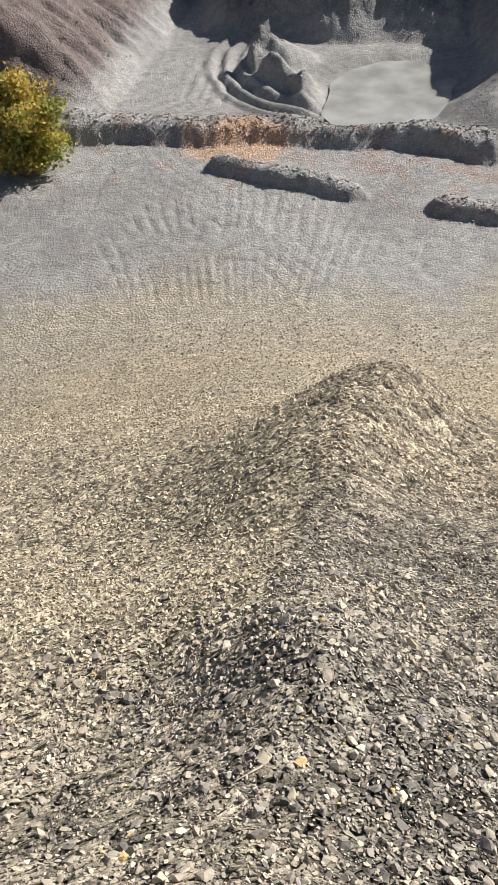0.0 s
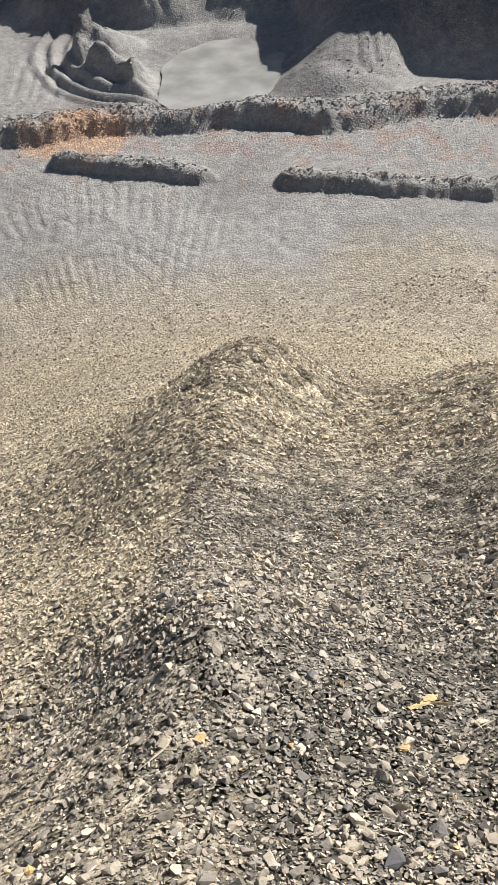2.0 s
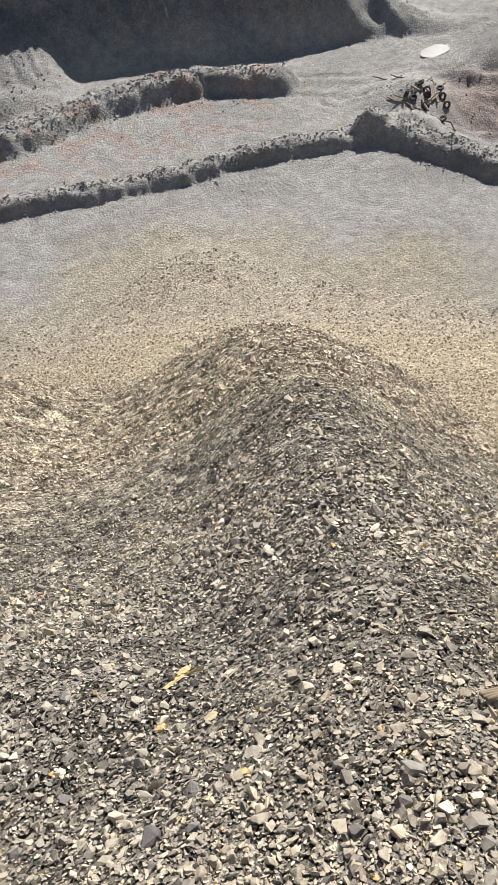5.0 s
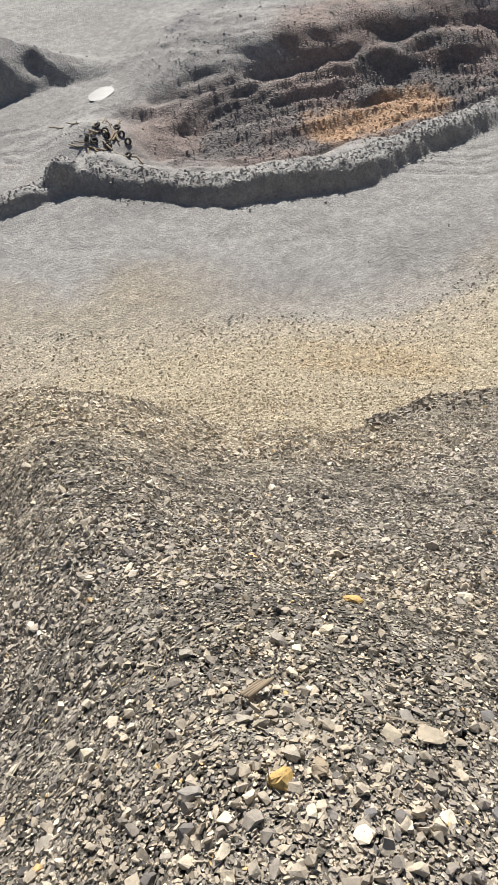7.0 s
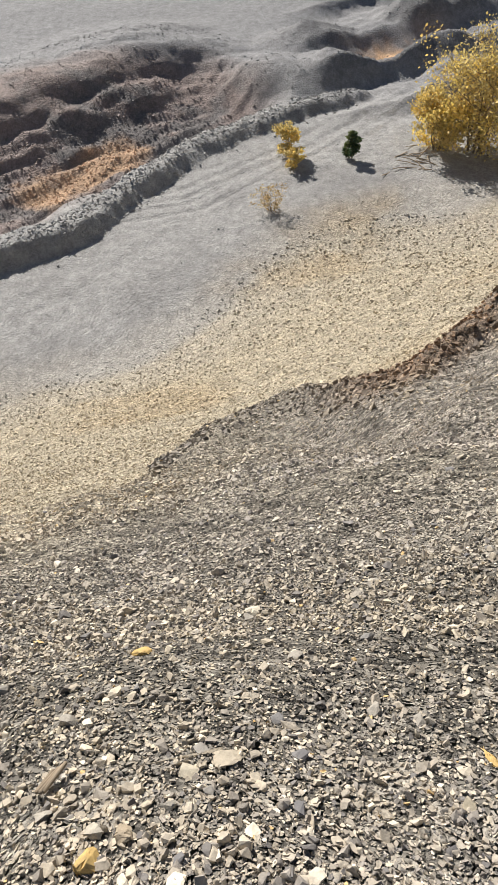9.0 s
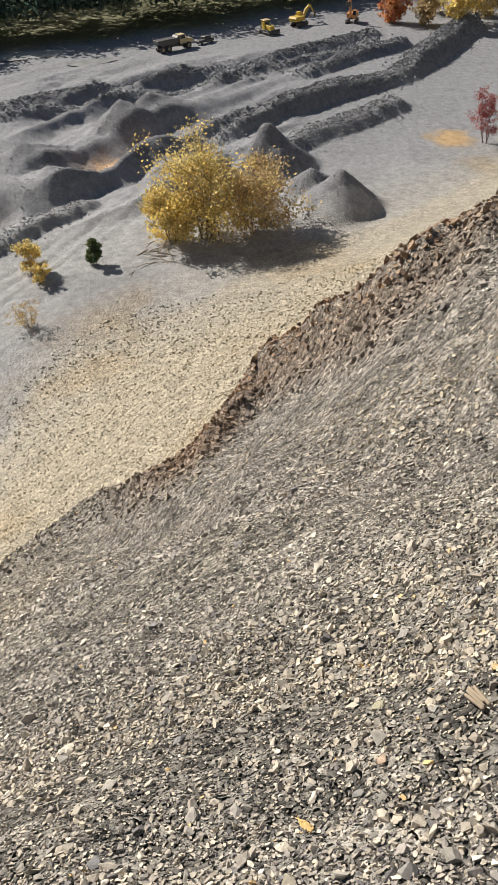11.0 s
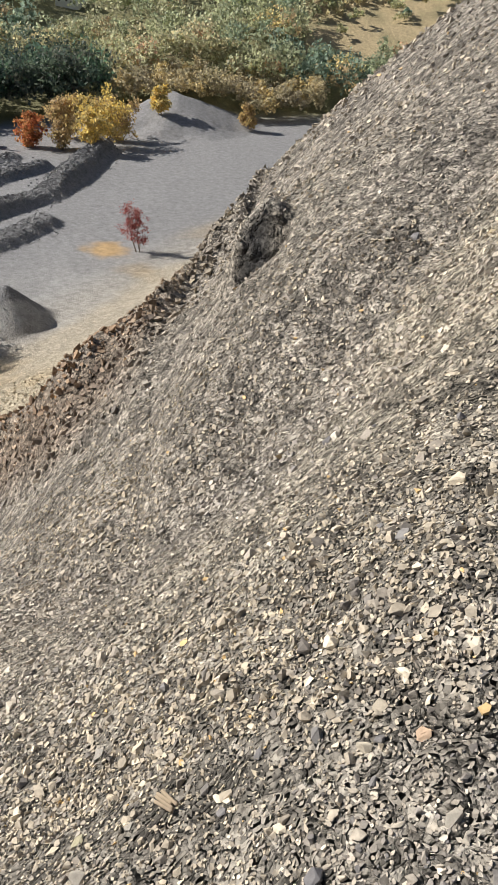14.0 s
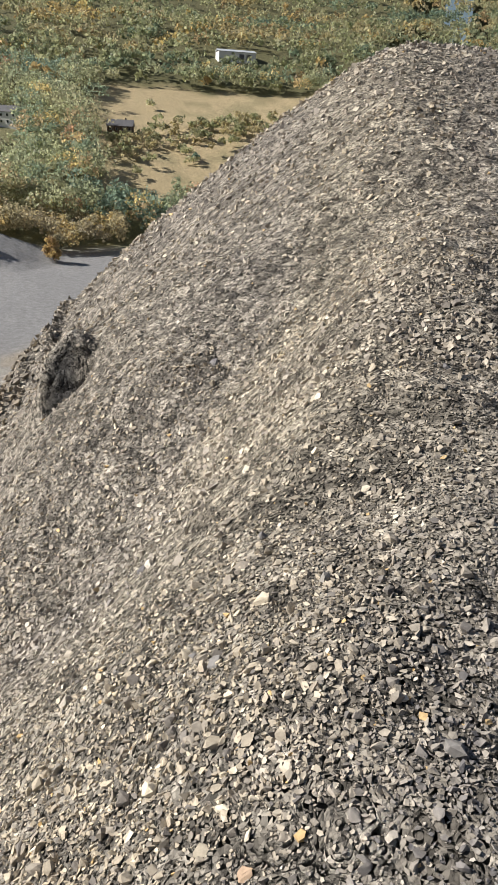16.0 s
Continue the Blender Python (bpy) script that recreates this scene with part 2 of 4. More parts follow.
    wall_s = wall_s * step(26, 44, x) * (1 - step(72, 86, x + 0.35 * (y - 80)))
    d_r, t_r = line(x, y, [(30, 93), (37, 103), (36, 120), (30, 135)])
    ramp = (2 + 9 * t_r) * (1 - step(2.5, 9, d_r))
    # a crescent of waste west of the pond, ringed by wheel ruts
    dc = np.hypot(x - 11, y - 112) + 1.2 * fbm(x, y, 9, 2, 58)
    west = 1 - step(-2, 7, x + 0.35 * (y - 112))
    crag = 1.0 - 2.0 * np.abs(fbm(x, y, 6.0, 4, 56))
    f = f + west * (4.2 * crag * np.exp(-((dc - 12.0) / 2.4) ** 2) + 0.4 * np.sin(dc * 2.6) * step(12.5, 14, dc) * (1 - step(19, 22, dc)))
    # the pond's basin
    dp = np.hypot((x - 15.5 - 0.25 * (y - 101)) / 9.0, (y - 101) / 12.5) + 0.15 * fbm(x, y, 7, 3, 68)
    f = f * step(0.75, 1.1, dp) - 0.8 * (1 - step(0.8, 1.25, dp))
    f = np.maximum(np.maximum(f, f + wall_w), np.maximum(f + wall_b, np.maximum(f + wall_s, f + ramp)))
    # the far mound, then the valley side rising to the wooded mountain
    f = smax(f, cone(x, y, 214, -137, 9.5, 26, 71) + 1.0 * fbm(x, y, 6, 3, 72), 1.0)
    f = smax(f, cone(x, y, 246, -166, 8.5, 26, 73), 1.0)
    f = smax(f, cone(x, y, 244, -196, 6.5, 24, 74), 1.0)
    rr = np.hypot(x, y)
    hill = np.interp(rr, [0, 285, 340, 400, 520, 600, 1000, 1500, 2600], [0, 0, 17, 36, 60, 82, 176, 300, 560])
    f = f + hill + 0.02 * np.maximum(rr - 300, 0) * fbm(x, y, 160, 3, 75)
    return smax(z, f, 1.6)


# ---- materials ----
def mat(name):
    m = bpy.data.materials.new(name)
    m.use_nodes = True
    return m, m.node_tree.nodes, m.node_tree.links, m.node_tree.nodes["Principled BSDF"]


def node(nodes, kind, **values):
    n = nodes.new("ShaderNode" + kind)
    for key, value in values.items():
        if key in n.inputs:
            n.inputs[key].default_value = value
    return n


def ground_material():
    m, n, l, bsdf = mat("waste_rock")
    geo = n.new("ShaderNodeNewGeometry")
    col = n.new("ShaderNodeAttribute")
    col.attribute_name = "earth"
    grit = n.new("ShaderNodeAttribute")
    grit.attribute_name = "grit"
    out = col.outputs["Color"]
    bump_in = None
    # stones at three sizes: each cell its own tone, the gaps dark
    for size, lo, hi in ((0.028, 0.45, 1.55), (0.085, 0.55, 1.45), (0.24, 0.62, 1.4)):
        v = node(n, "TexVoronoi", Scale=1.0 / size, Randomness=1.0)
        l.new(geo.outputs["Position"], v.inputs["Vector"])
        sep = n.new("ShaderNodeSeparateColor")
        l.new(v.outputs["Color"], sep.inputs[0])
        tone = node(n, "MapRange")
        tone.inputs["To Min"].default_value, tone.inputs["To Max"].default_value = lo, hi
        l.new(sep.outputs[0], tone.inputs["Value"])
        mix = n.new("ShaderNodeMix")
        mix.data_type, mix.blend_type = "RGBA", "MULTIPLY"
        l.new(grit.outputs["Fac"], mix.inputs["Factor"])
        l.new(out, mix.inputs["A"])
        l.new(tone.outputs[0], mix.inputs["B"])
        out = mix.outputs["Result"]
        if size < 0.5:
            b = node(n, "Bump", Strength=0.9, Distance=size * 1.2)
            b.invert = True
            l.new(grit.outputs["Fac"], b.inputs["Strength"])
            l.new(v.outputs["Distance"], b.inputs["Height"])
            if bump_in:
                l.new(bump_in, b.inputs["Normal"])
            bump_in = b.outputs["Normal"]
    noise_tex = node(n, "TexNoise", Scale=0.8, Detail=10.0, Roughness=0.72)
    l.new(geo.outputs["Position"], noise_tex.inputs["Vector"])
    tone = node(n, "MapRange")
    tone.inputs["From Min"].default_value, tone.inputs["From Max"].default_value = 0.3, 0.7
    tone.inputs["To Min"].default_value, tone.inputs["To Max"].default_value = 0.70, 1.28
    l.new(noise_tex.outputs["Fac"], tone.inputs["Value"])
    mix = n.new("ShaderNodeMix")
    mix.data_type, mix.blend_type = "RGBA", "MULTIPLY"
    mix.inputs["Factor"].default_value = 1.0
    l.new(out, mix.inputs["A"])
    l.new(tone.outputs[0], mix.inputs["B"])
    l.new(mix.outputs["Result"], bsdf.inputs["Base Color"])
    # ruts of wheels and tracks, on the soft floor alone
    soft_floor = node(n, "MapRange")
    soft_floor.inputs["From Min"].default_value, soft_floor.inputs["From Max"].default_value = 0.28, 0.5
    soft_floor.inputs["To Min"].default_value, soft_floor.inputs["To Max"].default_value = 0.16, 0.0
    l.new(grit.outputs["Fac"], soft_floor.inputs["Value"])
    for turn, gauge, bend in ((0.5, 0.62, 60.0), (-0.9, 0.47, 75.0)):
        place = n.new("ShaderNodeMapping")
        place.inputs["Rotation"].default_value = (0, 0, turn)
        l.new(geo.outputs["Position"], place.inputs["Vector"])
        rut = node(n, "TexWave", Scale=gauge, Distortion=bend, Detail=3.0)
        rut.inputs["Detail Scale"].default_value = 0.16
        l.new(place.outputs[0], rut.inputs["Vector"])
        patch = node(n, "TexNoise", Scale=0.07 + 0.02 * turn, Detail=3.0)
        l.new(place.outputs[0], patch.inputs["Vector"])
        where = node(n, "MapRange")
        where.inputs["From Min"].default_value, where.inputs["From Max"].default_value = 0.50, 0.64
        l.new(patch.outputs["Fac"], where.inputs["Value"])
        both = n.new("ShaderNodeMath")
        both.operation = "MULTIPLY"
        l.new(where.outputs[0], both.inputs[0])
        l.new(soft_floor.outputs[0], both.inputs[1])
        b = node(n, "Bump", Strength=0.8, Distance=0.16)
        l.new(both.outputs[0], b.inputs["Strength"])
        l.new(rut.outputs["Fac"], b.inputs["Height"])
        l.new(bump_in, b.inputs["Normal"])
        bump_in = b.outputs["Normal"]
    b = node(n, "Bump", Strength=0.7, Distance=0.22)
    l.new(noise_tex.outputs["Fac"], b.inputs["Height"])
    l.new(bump_in, b.inputs["Normal"])
    l.new(b.outputs["Normal"], bsdf.inputs["Normal"])
    bsdf.inputs["Roughness"].default_value = 0.85
    bsdf.inputs["Specular IOR Level"].default_value = 0.3
    return m


WASTE = ground_material()


def plain(name, colour, rough=0.6, metal=0.0, vary=0.15, scale=3.0):
    m, n, l, bsdf = mat(name)
    geo = n.new("ShaderNodeNewGeometry")
    t = node(n, "TexNoise", Scale=scale, Detail=6.0)
    l.new(geo.outputs["Position"], t.inputs["Vector"])
    r = node(n, "MapRange")
    r.inputs["From Min"].default_value, r.inputs["From Max"].default_value = 0.3, 0.7
    r.inputs["To Min"].default_value, r.inputs["To Max"].default_value = 1 - vary, 1 + vary
    l.new(t.outputs["Fac"], r.inputs["Value"])
    mix = n.new("ShaderNodeMix")
    mix.data_type, mix.blend_type = "RGBA", "MULTIPLY"
    mix.inputs["Factor"].default_value = 1.0
    mix.inputs["A"].default_value = (*colour, 1)
    l.new(r.outputs[0], mix.inputs["B"])
    l.new(mix.outputs["Result"], bsdf.inputs["Base Color"])
    bsdf.inputs["Roughness"].default_value, bsdf.inputs["Metallic"].default_value = rough, metal
    return m


# ---- the ground: one sheet from underfoot to the mountain ----
def ground_tint(x, y, z):
    """Base colour and stoniness of the ground, by what lies there."""
    c, inside = cap(x, y)
    zh, s, along, aside, az, r = heap(x, y)
    rr = np.hypot(x, y)
    n1, n2 = fbm(x, y, 12, 4, 80), fbm(x, y, 2.5, 3, 81)
    col = np.zeros((*np.shape(x), 3))
    grit = np.zeros(np.shape(x))

    def lay(colour, w, g):
        nonlocal col, grit
        w = np.clip(w, 0, 1)
        col = col * (1 - w[..., None]) + np.array(colour) * w[..., None]
        grit = grit * (1 - w) + g * w

    one = np.ones(np.shape(x))
    lay((0.345, 0.340, 0.330), one, 0.3)                                     # grey pit floor
    lay((0.25, 0.245, 0.24), 0.8 * step(-0.1, 0.5, n1), 0.22)               # coaly mud
    lay((0.255, 0.255, 0.26), step(95, 125, x), 0.3)                         # wet flats to the east
    lay((0.36, 0.30, 0.27), step(0.1, 0.5, n2) * (1 - step(4, 16, np.abs(y - 84 + 0.2 * x))) * (x < 60), 0.4)
    lay((0.44, 0.39, 0.305), 0.85 * step(-4.2, -0.4, zh + 2.2 * n1 + 0.8 * n2) * (1 - step(1.2, 3, z)) * (1 - step(48, 62, az)), 0.55)
    heapness = step(-1.0, 1.2, zh - z + 1.0)
    lay((0.49, 0.425, 0.315), heapness * step(0.2, 1.6, zh + 1.2 * n1), 0.75)    # yellow gravel face
    lay((0.40, 0.365, 0.31), 0.5 * heapness * (1 - step(2, 7, zh + 2 * n1)), 0.6)
    lay((0.46, 0.35, 0.21), heapness * 0.5 * step(0.1, 0.6, n1) * step(50, 70, az), 0.8)
    lay((0.26, 0.24, 0.208), c * heapness * (0.4 + 0.6 * step(-22, 12, az)), 1.0)                              # upper rubble, its fines darkened for the shade between stones
    lay((0.46, 0.40, 0.295), 0.85 * c * heapness * step(2.5, 6, r) * (1 - 0.6 * step(50, 75, az)), 1.0)
    lay((0.31, 0.28, 0.24), c * heapness * shade_band(x, y), 1.0)
    lay((0.25, 0.16, 0.10), 0.9 * c * heapness * step(86, 98, az) * (1 - step(118, 128, az)) * (1 - step(1.5, 4.5, inside)), 1.0)
    # shade of the ledge's face and hollow, laid on as near-black colour
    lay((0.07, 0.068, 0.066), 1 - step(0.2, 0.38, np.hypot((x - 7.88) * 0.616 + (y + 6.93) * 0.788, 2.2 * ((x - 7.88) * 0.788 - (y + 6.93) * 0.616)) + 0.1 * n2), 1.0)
    red, _ = line(x, y, [(77, 50), (86, 42), (98, 33), (112, 22), (104, 44)])
    lay((0.29, 0.235, 0.215), 1 - step(6, 14, red + 3 * n1), 0.5)
    lay((0.20, 0.185, 0.18), (1 - step(4, 12, red + 4 * n2)) * step(0.0, 0.35, n1 + 0.4 * n2), 0.5)
    ora, _ = line(x, y, [(87, 38), (98, 31)])
    lay((0.54, 0.36, 0.23), 1 - step(1.5, 5, ora + 2.5 * n2), 0.5)
    ora, _ = line(x, y, [(128, -2), (136, -16)])
    lay((0.62, 0.40, 0.23), 1 - step(1.5, 5, ora + 3 * n2), 0.5)
    lay((0.55, 0.38, 0.27), 1 - step(2, 5, np.hypot((x + 3) / 1.6, y - 87) + 2 * n2), 0.5)
    lay((0.42, 0.29, 0.15), 1 - step(2, 5, np.hypot((x - 117) * 0.8, (y + 61)) + 1.5 * n2), 0.1)
    lay((0.20, 0.20, 0.205), step(0.5, 1.4, z) * (1 - heapness) * (x > 95) * (rr < 215) * (ora > 4) * step(18, 26, red), 0.4)
    wall = step(1.5, 5, z) * (1 - heapness)
    lay((0.27, 0.265, 0.265), wall * step(60, 70, y), 0.5)
    lay((0.205, 0.165, 0.155), wall * (1 - step(-10, 0, x - 0.2 * (y - 110))), 0.5)
    outside = step(-12, 8, rr + 8 * n1 - np.interp(az, [84, 100, 108, 118], [224, 232, 255, 274])) * (x > 0)
    lay((0.22, 0.21, 0.11), outside, 0.5)
    lay((0.13, 0.125, 0.06), outside * step(470, 520, rr), 0.5)
    field = outside * step(130.5, 132.5, az + 1.0 * n1) * (1 - step(146, 148, az)) * step(300, 318, rr) * (1 - step(505, 525, rr + 10 * n1))
    lay((0.46, 0.37, 0.22), field * (1 - 0.5 * step(0.1, 0.4, n1)), 0.5)
    return col, grit


def ground():
    az = np.radians(np.concatenate([np.arange(-54, -22, 1.0), np.arange(-22, 60, 0.22), np.arange(60, 162, 0.27), np.arange(162, 188, 1.0), np.arange(188, 306, 3.0)]))
    rad = np.concatenate([0.12 * 1.06 ** np.arange(40), 1.2 * 1.017 ** np.arange(232), 60 * 1.005 ** np.arange(278), 240 * 1.02 ** np.arange(132)])
    cx, cy = 0.35, -0.7
    X = cx + rad[:, None] * np.sin(az)[None, :]
    Y = cy + rad[:, None] * np.cos(az)[None, :]
    Z = surface(X, Y)
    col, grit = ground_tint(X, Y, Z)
    nr, na = X.shape
    verts = np.stack([X, Y, Z], -1).reshape(-1, 3)
    centre = len(verts)
    verts = np.vstack([verts, [[cx, cy, ground_height(np.array([cx]), np.array([cy]))[0]]]])
    i, j = np.meshgrid(np.arange(nr - 1), np.arange(na), indexing="ij")
    k = (j + 1) % na
    quads = np.stack([i * na + j, i * na + k, (i + 1) * na + k, (i + 1) * na + j], -1).reshape(-1, 4)[:, ::-1]
    me = bpy.data.meshes.new("ground")
    nq = len(quads)
    me.vertices.add(len(verts))
    me.vertices.foreach_set("co", verts.ravel().astype(np.float32))
    me.loops.add(nq * 4 + na * 3)
    tri = np.stack([np.full(na, centre), (np.arange(na) + 1) % na, np.arange(na)], -1)
    me.loops.foreach_set("vertex_index", np.concatenate([quads.ravel(), tri.ravel()]).astype(np.int32))
    me.polygons.add(nq + na)
    starts = np.concatenate([np.arange(nq) * 4, nq * 4 + np.arange(na) * 3]).astype(np.int32)
    me.polygons.foreach_set("loop_start", starts)
    me.polygons.foreach_set("use_smooth", np.ones(nq + na, dtype=bool))
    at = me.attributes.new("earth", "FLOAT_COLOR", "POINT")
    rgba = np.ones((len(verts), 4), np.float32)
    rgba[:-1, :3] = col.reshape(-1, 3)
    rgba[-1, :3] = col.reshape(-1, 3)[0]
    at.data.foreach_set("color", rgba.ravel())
    at = me.attributes.new("grit", "FLOAT", "POINT")
    at.data.foreach_set("value", np.concatenate([grit.ravel(), [1.0]]).astype(np.float32))
    me.update()
    me.validate()
    me.materials.append(WASTE)
    return tagged(new("ground", me), "grey stony quarry ground with a tall spoil heap and pit", "ground", kind="structure")


GROUND = ground()


# ---- loose stones on the heap ----
def stone_shape(k):
    """An angular chip of shale: the hull of a few points in a slab."""
    r = random.Random(100 + k)
    bm = bmesh.new()
    flat, wide = r.uniform(0.35, 0.75), r.uniform(0.6, 1.0)
    for i in range(13):
        p = Vector((r.gauss(0, 1), r.gauss(0, 1), r.gauss(0, 1))).normalized()
        q = r.uniform(0.85, 1.1)
        bm.verts.new((p.x * q, p.y * wide * q, max(-0.8, min(0.8, p.z * 1.3)) * flat * q))
    hull = bmesh.ops.convex_hull(bm, input=bm.verts)
    bmesh.ops.delete(bm, geom=list({g for g in hull["geom_interior"] + hull["geom_unused"] if isinstance(g, bmesh.types.BMVert)}), context="VERTS")
    bmesh.ops.triangulate(bm, faces=bm.faces[:])
    bmesh.ops.recalc_face_normals(bm, faces=bm.faces[:])
    return bm


def rock_material(name, use_object=False, colour=None):
    m, n, l, bsdf = mat(name)
    geo = n.new("ShaderNodeNewGeometry")
    if use_object:
        info = n.new("ShaderNodeObjectInfo")
        ramp = n.new("ShaderNodeValToRGB")
        stops = [(0.0, (0.16, 0.155, 0.16)), (0.35, (0.27, 0.255, 0.235)), (0.65, (0.38, 0.345, 0.29)), (0.9, (0.47, 0.43, 0.36)), (1.0, (0.54, 0.46, 0.31))]
        for pos, c in stops[1:-1]:
            ramp.color_ramp.elements.new(pos)
        for e, (pos, c) in zip(ramp.color_ramp.elements, stops):
            e.position, e.color = pos, (*c, 1)
        l.new(info.outputs["Random"], ramp.inputs[0])
        src = ramp.outputs[0]
    else:
        a = n.new("ShaderNodeAttribute")
        a.attribute_name = "earth"
        src = a.outputs["Color"]
    t = node(n, "TexNoise", Scale=38.0, Detail=5.0, Roughness=0.7)
    l.new(geo.outputs["Position"], t.inputs["Vector"])
    r = node(n, "MapRange")
    r.inputs["From Min"].default_value, r.inputs["From Max"].default_value = 0.3, 0.7
    r.inputs["To Min"].default_value, r.inputs["To Max"].default_value = 0.75, 1.22
    l.new(t.outputs["Fac"], r.inputs["Value"])
    mix = n.new("ShaderNodeMix")
    mix.data_type, mix.blend_type = "RGBA", "MULTIPLY"
    mix.inputs["Factor"].default_value = 1.0
    if colour:
        mix.inputs["A"].default_value = (*colour, 1)
    else:
        l.new(src, mix.inputs["A"])
    l.new(r.outputs[0], mix.inputs["B"])
    l.new(mix.outputs["Result"], bsdf.inputs["Base Color"])
    b = node(n, "Bump", Strength=0.5, Distance=0.01)
    l.new(t.outputs["Fac"], b.inputs["Height"])
    l.new(b.outputs["Normal"], bsdf.inputs["Normal"])
    bsdf.inputs["Roughness"].default_value = 0.75
    return m


RUBBLE = rock_material("rubble")
SHALE = rock_material("shale", True)
SHAPES = []
for k in range(20):
    bm = stone_shape(k)
    bm.verts.index_update()
    SHAPES.append((np.array([v.co[:] for v in bm.verts]), np.array([[v.index for v in f.verts] for f in bm.faces])))
    bm.free()


def normals(x, y, e=0.15):
    gx = (surface(x + e, y) - surface(x - e, y)) / (2 * e)
    gy = (surface(x, y + e) - surface(x, y - e)) / (2 * e)
    nrm = np.stack([-gx, -gy, np.ones_like(gx)], -1)
    return nrm / np.linalg.norm(nrm, axis=-1, keepdims=True)


def turns(nrm, gen, tilt=0.5):
    """Random turns that lay a flat stone roughly on the slope."""
    n = len(nrm)
    up = nrm + gen.normal(0, tilt * 0.5, (n, 3))
    up /= np.linalg.norm(up, axis=1, keepdims=True)
    a = gen.normal(0, 1, (n, 3))
    ax = np.cross(a, up)
    ax /= np.linalg.norm(ax, axis=1, keepdims=True)
    return np.stack([ax, np.cross(up, ax), up], -1)


def pick_tints(gen, n, x, y):
    base = np.array([(0.17, 0.166, 0.17), (0.28, 0.265, 0.25), (0.38, 0.352, 0.31), (0.47, 0.435, 0.375), (0.66, 0.62, 0.54), (0.64, 0.47, 0.24)])
    kind = gen.choice(6, n, p=[0.08, 0.22, 0.34, 0.26, 0.095, 0.005])
    c = base[kind] * gen.uniform(0.92, 1.28, (n, 1))
    warm = 0.5 + 0.5 * fbm(x, y, 2.0, 2, 130)
    along, aside, s = crest_field(x, y)
    _, inside = cap(x, y)
    az = np.degrees(np.arctan2(x - 0.2, y + 0.3))
    band_shade = shade_band(x, y)
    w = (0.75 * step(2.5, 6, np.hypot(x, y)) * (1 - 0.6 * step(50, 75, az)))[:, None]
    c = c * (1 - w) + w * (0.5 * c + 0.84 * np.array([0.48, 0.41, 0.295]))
    c = c * (1 - 0.08 * band_shade[:, None])
    # greyer stones on the crest's back, with its shade put into the tint
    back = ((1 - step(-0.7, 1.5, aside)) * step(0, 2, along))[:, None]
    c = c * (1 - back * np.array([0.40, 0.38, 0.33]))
    rust = 0.85 * step(86, 98, az) * (1 - step(118, 128, az)) * (1 - step(1.5, 4.5, inside))
    c = c * (1 - rust[:, None] * (1 - np.array([1.0, 0.70, 0.48])))
    return c * (np.array([0.96, 0.96, 1.0]) * (1 - warm[:, None]) + np.array([1.08, 1.0, 0.86]) * warm[:, None])


def chip_shape(k):
    """A small stone bedded in the slope: an uneven flat top, its sides running in below."""
    r = random.Random(500 + k)
    turn = r.uniform(0, 6.28)
    v = []
    for i in range(5):
        a, q = turn + (i + r.uniform(-0.28, 0.28)) * 1.2566, r.uniform(0.72, 1.12)
        v.append(Vector((math.cos(a) * q, math.sin(a) * q * 0.78, 0.28 + r.uniform(-0.26, 0.26))))
    v.append(Vector((r.uniform(-0.25, 0.25), r.uniform(-0.2, 0.2), -1.0)))
    f = [(0, 1, 2), (0, 2, 3), (0, 3, 4)] + [((i + 1) % 5, i, 5) for i in range(5)]
    return np.array([p[:] for p in v]), np.array(f)


CHIPS = [chip_shape(k) for k in range(16)]


def scatter(gen, x, y, s, tint, shapes, lift=0.42, tilt=0.8):
    """Stones of the given shapes strewn on the ground: points, triangles and tints."""
    z = surface(x, y)
    rot = turns(normals(x, y), gen, tilt)
    which = gen.integers(0, len(shapes), len(x))
    V, F, C, base = [], [], [], 0
    for k, (sv, sf) in enumerate(shapes):
        w = np.nonzero(which == k)[0]
        stretch = gen.uniform(0.6, 1.4, (len(w), 1, 3))
        v = np.einsum("nij,nvj->nvi", rot[w], sv[None] * stretch * s[w][:, None, None])
        v += np.stack([x[w], y[w], z[w] + lift * s[w]], -1)[:, None]
        f = sf[None] + (base + np.arange(len(w)) * len(sv))[:, None, None]
        V.append(v.reshape(-1, 3)), F.append(f.reshape(-1, 3)), C.append(np.repeat(tint[w], len(sv), 0))
        base += len(w) * len(sv)
    return np.concatenate(V), np.concatenate(F), np.concatenate(C)


def polar(gen, count, r0, r1):
    az = np.radians(gen.uniform(-50, 184, count) if r0 < 2 else gen.uniform(-40, 166, count))
    r = r0 * (r1 / r0) ** gen.uniform(0, 1, count)
    return az, r, 0.35 + r * np.sin(az), -0.7 + r * np.cos(az)


